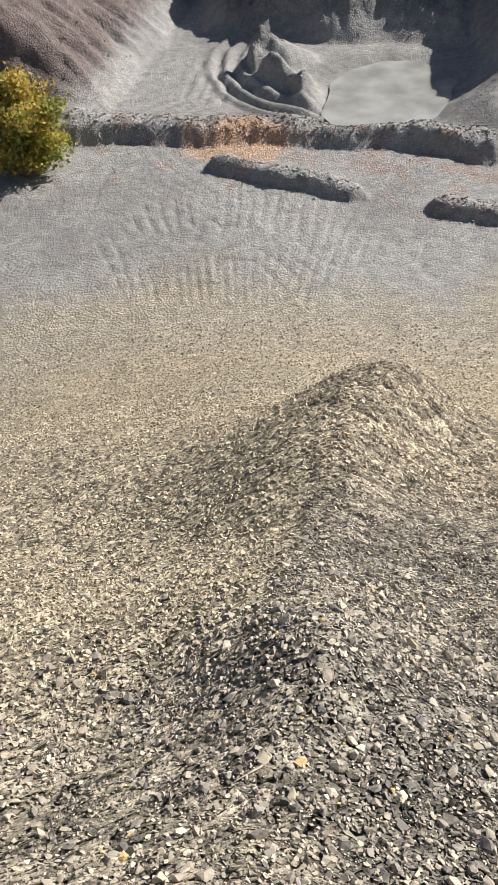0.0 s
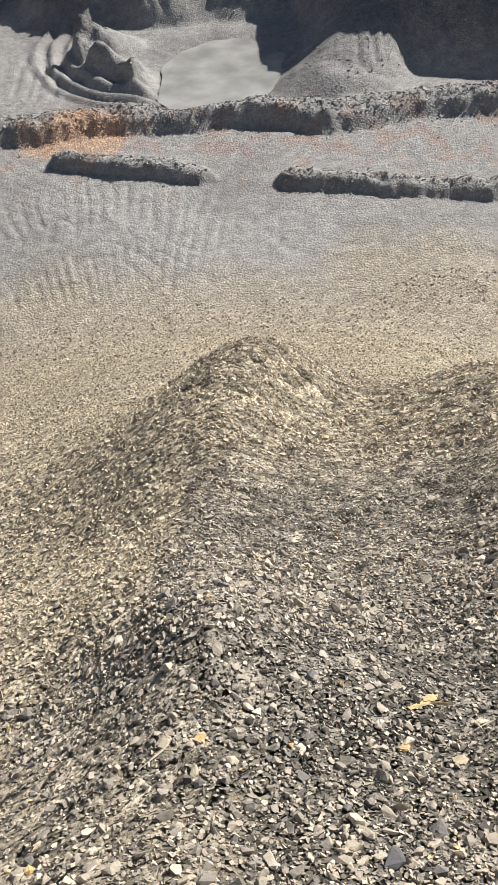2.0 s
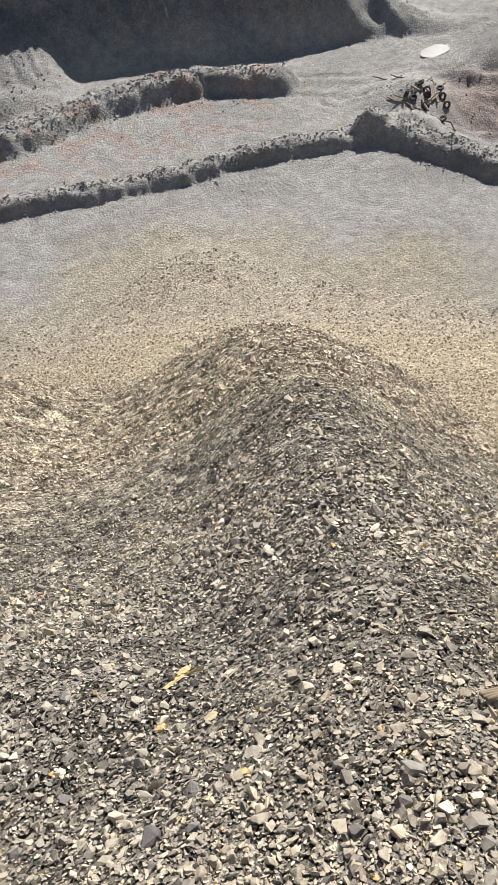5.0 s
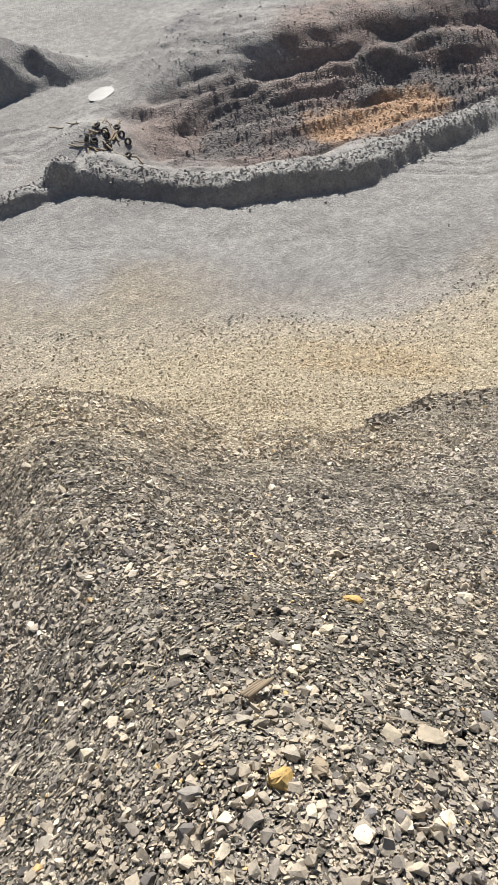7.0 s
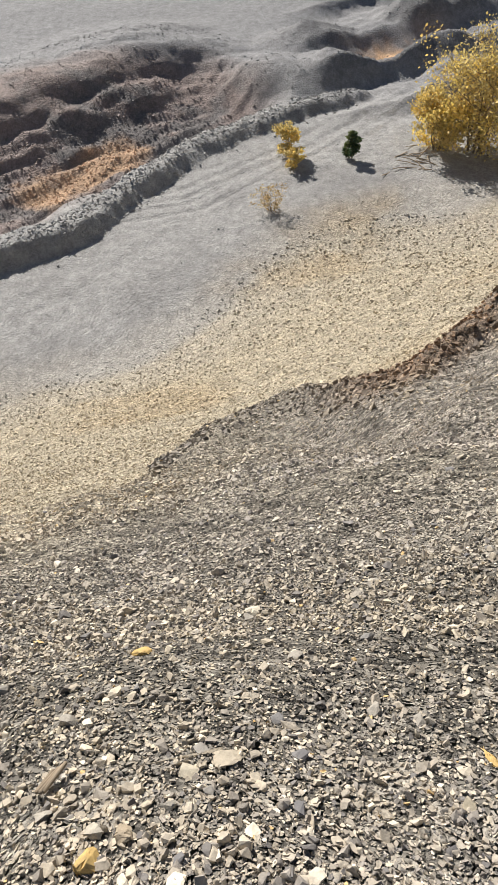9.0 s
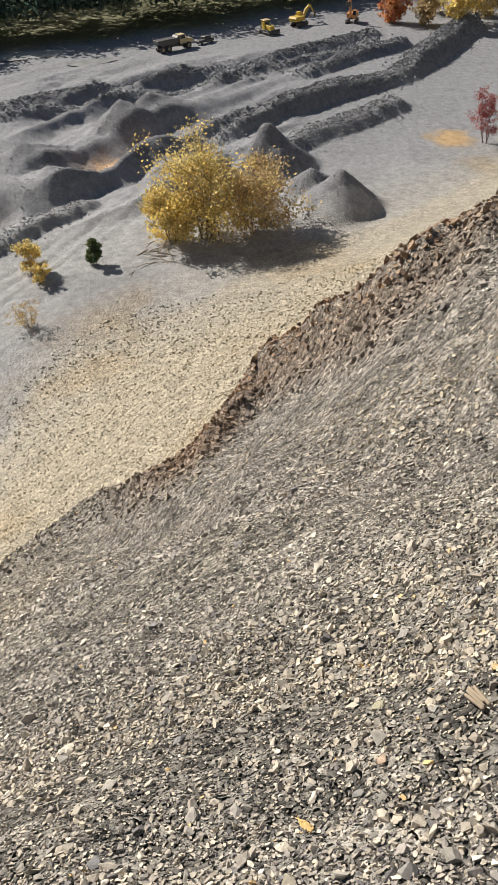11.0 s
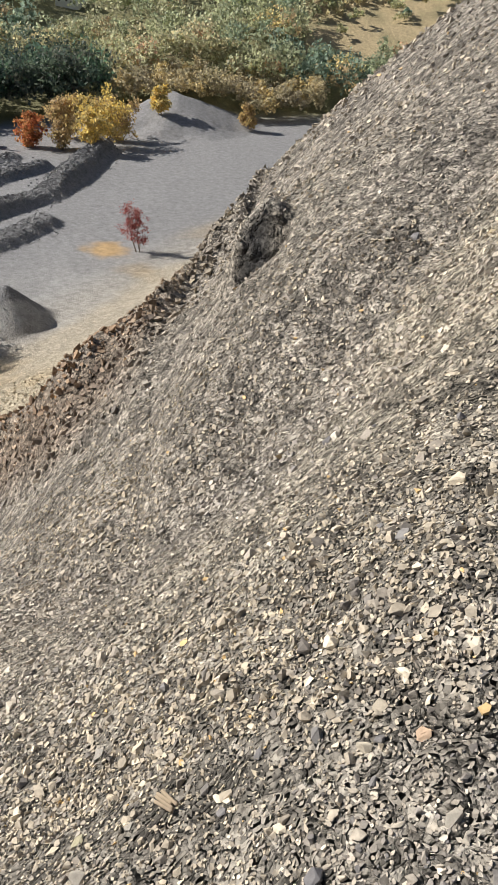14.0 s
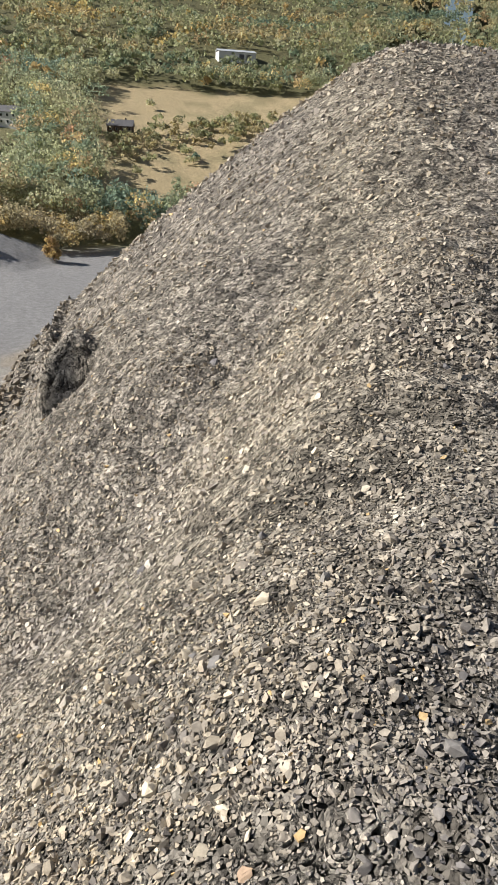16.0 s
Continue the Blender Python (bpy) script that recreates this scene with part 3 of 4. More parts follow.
def rubble():
    gen = np.random.default_rng(11)
    got = []
    # count, nearest, farthest, smallest and largest half size, fine chips or hewn lumps
    for count, r0, r1, size0, size1, shapes in ((84000, 0.5, 3.8, 0.0043, 0.0108, CHIPS), (66000, 2.0, 9.0, 0.007, 0.0175, CHIPS), (52000, 5.0, 26.0, 0.014, 0.035, CHIPS), (7500, 0.6, 4.2, 0.009, 0.025, SHAPES), (4500, 2.2, 9.0, 0.013, 0.038, SHAPES)):
        az, r, x, y = polar(gen, count, r0, r1)
        c, _ = cap(x, y)
        s = size0 * (size1 / size0) ** (gen.uniform(0, 1, count) ** 1.4) * (np.maximum(1, r / 9) if r1 > 20 else 1)
        ok = (c > gen.uniform(0.2, 0.9, count)) & (np.hypot(x - 7.85, y + 6.92) > 0.12)
        x, y, s = x[ok], y[ok], s[ok]
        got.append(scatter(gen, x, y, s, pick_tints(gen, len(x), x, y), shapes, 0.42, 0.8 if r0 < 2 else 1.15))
    # the coarse gravel of the lower face
    az, r, x, y = polar(gen, 150000, 2.0, 78.0)
    c, _ = cap(x, y)
    zh = heap(x, y)[0]
    z = surface(x, y)
    ok = (c < gen.uniform(0.1, 1.0, len(x))) & (zh > z - 1.2) & (zh > 0.1) & (np.degrees(az) < 150)
    x, y, r, z = x[ok], y[ok], r[ok], z[ok]
    tint = ground_tint(x, y, z)[0] * np.choose(gen.integers(0, 4, len(x)), [0.8, 1.0, 1.18, 1.4])[:, None]
    got.append(scatter(gen, x, y, (0.009 + 0.0018 * r) * gen.uniform(0.55, 1.5, len(x)), tint, CHIPS, 0.32, 1.1))
    # clods along the broken edge of the upper rubble
    az, r, x, y = polar(gen, 60000, 8.0, 24.0)
    _, inside = cap(x, y)
    a = np.degrees(az)
    ok = (inside > -1.2) & (inside < gen.uniform(0.3, 4.5, len(x))) & (a > 70) & (a < 132) & (np.hypot(x - 7.85, y + 6.92) > 0.16)
    x, y = x[ok], y[ok]
    # clod tints darkened to add shade on the side turned from the sun
    got.append(scatter(gen, x, y, 0.028 * 3.2 ** gen.uniform(0, 1, len(x)), 0.58 * pick_tints(gen, len(x), x, y), CHIPS, 0.6))
    # lumps on the banks and cones of the pit
    x, y = gen.uniform(-30, 200, 60000), gen.uniform(-100, 125, 60000)
    rr = np.hypot(x, y)
    z = ground_height(x, y)
    ok = (heap(x, y)[0] < z - 0.3) & (rr > 60) & (rr < 235) & (gen.uniform(0, 1, len(x)) < np.where(z > 0.9, 0.75, 0.012)) & (z < 14)
    x, y, z = x[ok], y[ok], z[ok]
    tint = ground_tint(x, y, z)[0] * gen.uniform(0.7, 1.3, (len(x), 1))
    got.append(scatter(gen, x, y, 0.07 * 2.8 ** gen.uniform(0, 1, len(x)), tint, CHIPS, 0.15))
    # coarse lumps that make up the banks, and the broken floor of the red hole
    for pts, high, wide, rough, seed in [*BANKS, ([(77, 50), (86, 42), (98, 33), (112, 22)], 1, 11, 0, 0)]:
        p = np.array(pts, float)
        seg = np.linalg.norm(np.diff(p, axis=0), axis=1)
        count = int(seg.sum() * wide * 14) if wide < 10 else 5000
        k = gen.choice(len(seg), count, p=seg / seg.sum())
        t = gen.uniform(0, 1, (count, 1))
        q = p[k] * (1 - t) + p[k + 1] * t + gen.normal(0, 0.55 * wide, (count, 2))
        x, y = q[:, 0], q[:, 1]
        z = ground_height(x, y)
        tint = ground_tint(x, y, z)[0] * gen.uniform(0.65, 1.35, (count, 1))
        far = np.maximum(1, np.hypot(x, y) / 110)
        got.append(scatter(gen, x, y, far * 0.07 * 3.0 ** gen.uniform(0, 1, count), tint, CHIPS, 0.2))
    V, F, C, base = [], [], [], 0
    for v, f, c in got:
        V.append(v), F.append(f + base), C.append(c)
        base += len(v)
    return soup("rubble", np.concatenate(V), np.concatenate(F), RUBBLE, np.concatenate(C))


def soup(name, verts, faces, material, tint=None, smooth=False):
    """A mesh object from arrays of points and equal-sided faces."""
    me = bpy.data.meshes.new(name)
    n, k = faces.shape
    me.vertices.add(len(verts))
    me.vertices.foreach_set("co", verts.astype(np.float32).ravel())
    me.loops.add(n * k)
    me.loops.foreach_set("vertex_index", faces.astype(np.int32).ravel())
    me.polygons.add(n)
    me.polygons.foreach_set("loop_start", (np.arange(n) * k).astype(np.int32))
    me.polygons.foreach_set("use_smooth", np.full(n, smooth))
    if tint is not None:
        at = me.attributes.new("earth", "FLOAT_COLOR", "POINT")
        at.data.foreach_set("color", np.hstack([tint, np.ones((len(tint), 1))]).astype(np.float32).ravel())
    me.update()
    me.materials.append(material)
    return new(name, me)


heap_rubble = rubble()
heap_rubble.parent = GROUND
tagged(heap_rubble, kind="stuff")


def stones():
    """The larger single stones, objects of their own that share a few meshes."""
    gen = np.random.default_rng(23)
    meshes = []
    for k in range(20):
        sv, sf = SHAPES[k]
        me = bpy.data.meshes.new("stone")
        me.from_pydata([tuple(v) for v in sv], [], [tuple(int(i) for i in f) for f in sf])
        me.materials.append(SHALE)
        meshes.append(me)
    n = 290
    az = np.radians(gen.uniform(-30, 165, n))
    r = 0.9 * (7.0 / 0.9) ** gen.uniform(0, 1, n)
    x, y = 0.35 + r * np.sin(az), -0.7 + r * np.cos(az)
    z, rot = ground_height(x, y), turns(normals(x, y), gen, 0.5)
    for i in range(n):
        s = 0.014 * (2.4 ** gen.uniform(0, 1)) * (1 + 0.10 * r[i])
        ob = new("stone", meshes[int(gen.integers(0, 20))])
        m = Matrix([[*(rot[i][a] * s), (x[i], y[i], z[i] + 0.3 * s)[a]] for a in range(3)] + [[0, 0, 0, 1]])
        ob.matrix_world = m
        ob.parent = GROUND


stones()


# ---- water ----
def water_material():
    m, n, l, bsdf = mat("muddy_water")
    geo = n.new("ShaderNodeNewGeometry")
    t = node(n, "TexNoise", Scale=0.25, Detail=5.0)
    l.new(geo.outputs["Position"], t.inputs["Vector"])
    ramp = n.new("ShaderNodeValToRGB")
    # grey mud, its colours paled further to stand for glare off the water
    ramp.color_ramp.elements[0].position, ramp.color_ramp.elements[0].color = 0.35, (0.30, 0.305, 0.29, 1)
    ramp.color_ramp.elements[1].position, ramp.color_ramp.elements[1].color = 0.65, (0.46, 0.46, 0.44, 1)
    l.new(t.outputs["Fac"], ramp.inputs[0])
    l.new(ramp.outputs[0], bsdf.inputs["Base Color"])
    bsdf.inputs["Roughness"].default_value = 0.12
    return m


WATER = water_material()


PALE = plain("pale_wet_silt", (0.45, 0.45, 0.44), 0.2, 0, 0.1, 0.4)


def pool(cx, cy, rx, ry, z, lean, name, label, seed, material=None):
    ang = np.linspace(0, 2 * np.pi, 72, endpoint=False)
    wob = 1 + 0.16 * fbm(np.cos(ang) * 2 + seed, np.sin(ang) * 2, 1.0, 3, seed)
    x, y = rx * wob * np.cos(ang), ry * wob * np.sin(ang)
    pts = [(cx + a + lean * b, cy + b, z) for a, b in zip(x, y)]
    bm = bmesh.new()
    bm.faces.new([bm.verts.new(p) for p in pts])
    me = bpy.data.meshes.new(name)
    bm.to_mesh(me)
    bm.free()
    me.materials.append(material or WATER)
    return tagged(new(name, me), label, "water", kind="structure")


def level(x, y):
    return float(ground_height(np.array([float(x)]), np.array([float(y)]))[0])


pool(15.5, 101, 8.6, 11.5, -0.55, 0.25, "water", "shallow grey muddy pond at the foot of the pit wall", 5)
pool(77, 67, 2.4, 1.3, level(77, 67) + 0.08, 0.2, "water", "small bright puddle on the grey pit floor", 6, PALE)
pool(214, 6, 4.5, 9, level(214, 6) + 0.12, 0.0, "water", "pale settling pond beside the far trees", 7, PALE)
pool(200, -8, 3.0, 6, level(200, -8) + 0.12, 0.0, "water", "dark pool mirroring the sky by the haul road", 8)


# ---- plants ----
def leaf_material():
    m, n, l, bsdf = mat("leaves")
    a = n.new("ShaderNodeAttribute")
    a.attribute_name = "earth"
    l.new(a.outputs["Color"], bsdf.inputs["Base Color"])
    bsdf.inputs["Roughness"].default_value = 0.6
    tr = n.new("ShaderNodeBsdfTranslucent")
    l.new(a.outputs["Color"], tr.inputs["Color"])
    mix = n.new("ShaderNodeMixShader")
    mix.inputs[0].default_value = 0.5
    l.new(bsdf.outputs[0], mix.inputs[1])
    l.new(tr.outputs[0], mix.inputs[2])
    l.new(mix.outputs[0], n["Material Output"].inputs[0])
    return m


LEAVES = leaf_material()
BARK = plain("bark", (0.20, 0.17, 0.14), 0.9, 0, 0.3, 8.0)


def leaves(gen, centres, spread, per, size, tint):
    """Leaf sprays scattered round each centre: points, quads and tints."""
    n = len(centres) * per
    p = np.repeat(centres, per, 0) + gen.normal(0, 1, (n, 3)) * np.repeat(spread, per, 0) * np.array([1, 1, 0.75])
    a = gen.normal(0, 1, (n, 3))
    a /= np.linalg.norm(a, axis=1, keepdims=True)
    b = np.cross(a, gen.normal(0, 1, (n, 3)))
    b /= np.linalg.norm(b, axis=1, keepdims=True)
    s = size * gen.uniform(0.6, 1.4, (n, 1))
    v = np.stack([p - a * s, p - b * s * 0.6, p + a * s, p + b * s * 0.6], 1).reshape(-1, 3)
    f = np.arange(n * 4).reshape(-1, 4)
    c = np.repeat(np.repeat(tint, per, 0) * gen.uniform(0.7, 1.3, (n, 1)), 4, 0)
    return v, f, c


def tube(pts, radii, sides=6):
    """A tapered limb through points: vertices and quads."""
    V, F = [], []
    for i, (p, r) in enumerate(zip(pts, radii)):
        d = (pts[min(i + 1, len(pts) - 1)] - pts[max(i - 1, 0)]).normalized()
        u = d.orthogonal().normalized()
        w = d.cross(u)
        V += [p + r * (math.cos(k * 2 * math.pi / sides) * u + math.sin(k * 2 * math.pi / sides) * w) for k in range(sides)]
    for i in range(len(pts) - 1):
        F += [[i * sides + k, i * sides + (k + 1) % sides, (i + 1) * sides + (k + 1) % sides, (i + 1) * sides + k] for k in range(sides)]
    return np.array([v[:] for v in V]), np.array(F)


def tree(name, x, y, height, width, tints, label, seed, stems=1, clumps=60, per=50, leaf=0.22, bare=0.15, category="tree", narrow=1.0):
    gen, r = np.random.default_rng(seed), random.Random(seed)
    z = level(x, y)
    root = tagged(new(name), label, category)
    root.location = (x, y, z - 0.1)
    V, F, base, tips = [], [], 0, []
    for s in range(stems):
        ang = r.uniform(0, 6.28)
        off = 0 if stems == 1 else r.uniform(0.05, 0.3) * width
        foot = Vector((math.cos(ang) * off * 0.4, math.sin(ang) * off * 0.4, 0))
        top = Vector((math.cos(ang) * off * 1.3, math.sin(ang) * off * 1.3, height * r.uniform(0.75, 0.95) * (1 if s == 0 else r.uniform(0.7, 1.0))))
        pts = [foot.lerp(top, k / 5) + Vector((r.gauss(0, 0.02), r.gauss(0, 0.02), 0)) * height for k in range(6)]
        rad = 0.014 * height * (0.7 if stems > 1 else 1.2)
        v, f = tube(pts, [rad * (1 - 0.85 * k / 5) for k in range(6)])
        V.append(v), F.append(f + base)
        base += len(v)
        for b in range(14):
            h = r.uniform(bare, 0.95)
            p0 = foot.lerp(top, h)
            a = r.uniform(0, 6.28)
            reach = width * 0.5 * r.uniform(0.5, 1.0) * math.sin(math.pi * min(1, 0.22 + 0.75 * h)) * narrow
            p1 = p0 + Vector((math.cos(a) * reach, math.sin(a) * reach, reach * r.uniform(0.3, 0.9)))
            p1.z = min(p1.z, height * 0.98)
            pm = p0.lerp(p1, 0.5) + Vector((0, 0, -0.05 * reach))
            v, f = tube([p0, pm, p1], [rad * 0.35, rad * 0.22, rad * 0.06], 4)
            V.append(v), F.append(f + base)
            base += len(v)
            tips += [p1, pm, p0.lerp(p1, 0.75), p0.lerp(top, 0.3)]
    trunk = soup("trunk", np.concatenate(V), np.concatenate(F), BARK, None, True)
    trunk.parent = root
    r.shuffle(tips)
    cen = np.array([t[:] for t in tips[:clumps]])
    tint = np.array(tints)[gen.integers(0, len(tints), len(cen))]
    v, f, c = leaves(gen, cen, np.full((len(cen), 1), 0.065 * width), per, leaf, tint)
    v[:, 2] = np.maximum(v[:, 2], 0.15)
    crown = soup("crown", v, f, LEAVES, c)
    crown.parent = root
    return root


GOLD = [(0.88, 0.70, 0.22), (0.78, 0.60, 0.20), (0.66, 0.54, 0.24), (0.58, 0.48, 0.22)]
RUST = [(0.56, 0.42, 0.22), (0.48, 0.36, 0.20), (0.60, 0.46, 0.20)]
LIME = [tuple(1.5 * v for v in c) for c in [(0.26, 0.26, 0.06), (0.34, 0.30, 0.07), (0.18, 0.20, 0.05), (0.42, 0.30, 0.08)]]
CRIMSON = [tuple(1.5 * v for v in c) for c in [(0.24, 0.055, 0.055), (0.30, 0.09, 0.07), (0.20, 0.05, 0.05)]]
PINE = [(0.05, 0.09, 0.04), (0.08, 0.12, 0.05)]
tree("birch_tree", 93, -16, 14, 13, GOLD, "golden many-stemmed birch at the foot of the gravel", 1, 8, 240, 42, 0.18, 0.02)
tree("birch_tree", 94, -22.5, 10, 12, RUST, "thin rusty birch clump beside the golden one", 2, 5, 130, 60, 0.2, 0.02)
tree("birch_tree", 94, -11, 8, 8, GOLD, "low golden birch by the fallen branches", 3, 4, 90, 60, 0.2, 0.02)
tree("willow_tree", -28.5, 84, 12, 12, LIME, "yellow-green leafy tree below the pit wall", 4, 3, 170, 90, 0.26, 0.03)
tree("shrub", 92, 8, 4.2, 4.0, GOLD, "small bright yellow shrub on grey gravel", 5, 3, 50, 60, 0.14, 0.05, "shrub")
tree("shrub", 88, 6.5, 3.0, 2.6, GOLD, "low yellow shrub on the gravel foot", 6, 2, 30, 50, 0.12, 0.05, "shrub")
tree("pine_sapling", 91, -0.5, 4.2, 2.6, PINE + [(0.14, 0.17, 0.06)], "young dark green pine on the gravel foot", 7, 1, 46, 70, 0.14, 0.02, "shrub")
tree("shrub", 78, 8, 3.6, 3.4, RUST, "sparse half-bare shrub on the gravel foot", 8, 4, 34, 26, 0.1, 0.05, "shrub")
tree("maple_tree", 113, -65, 9.8, 5.0, CRIMSON, "crimson young maple standing alone on the flat", 9, 4, 90, 26, 0.13, 0.12)
for i, (x, y, h, w) in enumerate(((193, -103, 15, 13), (199, -110, 13, 11), (188, -96, 10, 9), (197, -92, 13, 9), (205, -127, 10, 6), (192, -150, 8, 6), (204, -85, 11, 8), (212, -100, 14, 12))):
    tints = ([(0.55, 0.20, 0.09), (0.60, 0.30, 0.12)] if i == 6 else GOLD if i % 2 == 0 else RUST)
    tree("birch_tree", x, y, h, w, tints, "autumn birch at the edge of the grey flat" if i != 6 else "orange-red tree at the edge of the flat", 20 + i, 4, 110, 24, 0.36, 0.03)


def far_leaves(name, spots, gen, per_near, label):
    """Woods too far to count: crowns of leaf clumps on thin stems, in one mesh."""
    V, F, C, base = [], [], [], 0
    heights = ground_height(np.array([p[0] for p in spots]), np.array([p[1] for p in spots]))
    for (x, y, h, w, tint, clumps, size), z in zip(spots, heights):
        u = gen.normal(0, 1, (clumps, 3))
        u /= np.linalg.norm(u, axis=1, keepdims=True)
        u[:, 2] = np.abs(u[:, 2]) * 1.0 - 0.25
        cen = np.array([x, y, z + h * 0.5]) + u * np.array([w * 0.5, w * 0.5, h * 0.48]) * gen.uniform(0.55, 1.0, (clumps, 1))
        # the bluish lift puts distance haze into the leaf colour
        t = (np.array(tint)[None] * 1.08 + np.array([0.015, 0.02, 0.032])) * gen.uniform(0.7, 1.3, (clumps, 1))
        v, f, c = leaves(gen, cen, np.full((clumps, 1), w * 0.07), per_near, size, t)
        V.append(v), F.append(f + base), C.append(c)
        base += len(v)
    return soup(name, np.concatenate(V), np.concatenate(F), LEAVES, np.concatenate(C))


HOUSES = ((124.0, 402, -120, 8, 7, 2), (125.6, 398, -150, 9, 7, 2), (119.4, 410, -110, 11, 8, 2), (121.0, 420, -130, 9, 8, 2), (122.2, 432, -115, 9, 8, 2), (117.9, 405, -130, 9, 8, 2), (116.2, 370, -140, 10, 8, 1), (118.6, 440, -110, 10, 8, 2))


def by_house(az, r):
    return any(abs(az - h[0]) < 0.8 and -45 < r - h[1] < 12 for h in (*HOUSES, (132.9, 398)))


def is_field(x, y):
    az, rr = math.degrees(math.atan2(x - 0.2, y + 0.3)), math.hypot(x, y)
    return 131.5 < az < 147 and 308 < rr < 515


def woods():
    gen = np.random.default_rng(41)
    green = [(0.18, 0.25, 0.17), (0.22, 0.28, 0.17), (0.28, 0.31, 0.17), (0.34, 0.35, 0.18), (0.38, 0.37, 0.20), (0.44, 0.38, 0.20), (0.50, 0.41, 0.20)]
    warm = [(0.50, 0.37, 0.15), (0.42, 0.31, 0.15), (0.55, 0.43, 0.16), (0.44, 0.27, 0.14)]
    near, far = [], []
    # the pale fringe of birch and scrub at the edge of the flat
    for i in range(150):
        az, rr = math.radians(gen.uniform(119, 133)), gen.uniform(258, 292)
        c = [(0.50, 0.42, 0.24), (0.54, 0.43, 0.20), (0.42, 0.37, 0.22), (0.38, 0.33, 0.21)][int(gen.integers(0, 4))]
        near.append((rr * math.sin(az), rr * math.cos(az), gen.uniform(8, 15), gen.uniform(5, 8), c, 20, 0.5))
    for i in range(2000):
        az = gen.uniform(78, 151)
        rr = float(np.interp(az, [84, 100, 108, 118, 119], [226, 236, 258, 270, 288])) + 240 * gen.uniform(0, 1) ** 1.3
        a = math.radians(az)
        x, y = rr * math.sin(a), rr * math.cos(a)
        if by_house(az, rr) or is_field(x, y) and not (gen.uniform() < 0.02):
            continue
        mix = noise.noise((x / 40, y / 40, 0.5))
        dark = az < 117 and rr < 300
        c = warm[int(gen.integers(0, 4))] if gen.uniform() < (0.05 if dark else 0.08) else green[int(np.clip(3 + 5 * mix + gen.integers(-1, 2) - (2 if dark else 0), 0, 6))]
        h = gen.uniform(10, 18)
        if dark:
            h, c = h * 1.35, (0.07 + 0.05 * gen.uniform(), 0.11 + 0.04 * gen.uniform(), 0.075)
        if is_field(x, y):
            h *= 0.35
        # outside the dark edge, tints are paled and greyed for haze
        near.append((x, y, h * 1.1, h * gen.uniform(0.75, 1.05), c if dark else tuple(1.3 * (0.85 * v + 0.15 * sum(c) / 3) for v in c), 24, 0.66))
    # the tall dark edge of the wood behind the machines
    for i in range(170):
        az = gen.uniform(82, 118)
        rr, a = float(np.interp(az, [84, 100, 108, 118], [224, 234, 256, 268])) + gen.uniform(0, 26), math.radians(az)
        near.append((rr * math.sin(a), rr * math.cos(a), gen.uniform(14, 23), gen.uniform(8, 12), (0.11 + 0.06 * gen.uniform(), 0.16 + 0.05 * gen.uniform(), 0.11), 26, 0.7))
    # shrubs that cross the field
    for i in range(110):
        t = gen.uniform(0, 1)
        a, rr = math.radians(132 + 12 * t), 372 + 14 * gen.normal() + 55 * t
        near.append((rr * math.sin(a), rr * math.cos(a), gen.uniform(4, 8), gen.uniform(4, 8), green[int(gen.integers(3, 6))], 12, 0.7))
    for i in range(5000):
        a, rr = math.radians(gen.uniform(80, 163)), 480 * (1650 / 480) ** gen.uniform(0, 1)
        x, y = rr * math.sin(a), rr * math.cos(a)
        if is_field(x, y) or (abs(math.degrees(a) - 140.6) < 3 and 560 < rr < 608):
            continue
        mix = noise.noise((x / 90, y / 90, 4.5))
        c = warm[int(gen.integers(0, 3))] if gen.uniform() < 0.07 + 0.15 * max(0, mix) else green[int(np.clip(2 + 4 * mix + gen.integers(0, 3), 0, 6))]
        h = gen.uniform(11, 17)
        far.append((x, y, h, h * gen.uniform(0.75, 1.0), c, 13, 1.4))
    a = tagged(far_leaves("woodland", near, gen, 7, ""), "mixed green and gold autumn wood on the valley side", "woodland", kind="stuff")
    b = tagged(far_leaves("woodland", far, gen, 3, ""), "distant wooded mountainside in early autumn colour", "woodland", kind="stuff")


woods()


# ---- machines, sheds and houses ----
def boxes(*specs, bevel=0.04):
    """One mesh of bevelled blocks, each (centre, size[, turn about y, turn about z])."""
    bm = bmesh.new()
    for spec in specs:
        c, s = spec[0], spec[1]
        ry, rz = (spec[2] if len(spec) > 2 else 0), (spec[3] if len(spec) > 3 else 0)
        made = bmesh.ops.create_cube(bm, size=1, matrix=pose(*c, 0, ry, rz) @ Matrix.Diagonal((*s, 1)))
        edges = list({e for v in made["verts"] for e in v.link_edges})
        bmesh.ops.bevel(bm, geom=edges, offset=min(bevel, 0.3 * min(s)), segments=1, affect="EDGES")
    return bm


def wedge(profile, width, y=0.0):
    """A block with an outline in x and z, drawn out sideways."""
    bm = bmesh.new()
    a = [bm.verts.new((x, y - width / 2, z)) for x, z in profile]
    b = [bm.verts.new((x, y + width / 2, z)) for x, z in profile]
    n = len(profile)
    bm.faces.new(a), bm.faces.new(b[::-1])
    for i in range(n):
        bm.faces.new((a[(i + 1) % n], a[i], b[i], b[(i + 1) % n]))
    bmesh.ops.recalc_face_normals(bm, faces=bm.faces[:])
    bmesh.ops.bevel(bm, geom=bm.edges[:], offset=0.03, segments=1, affect="EDGES")
    return bm


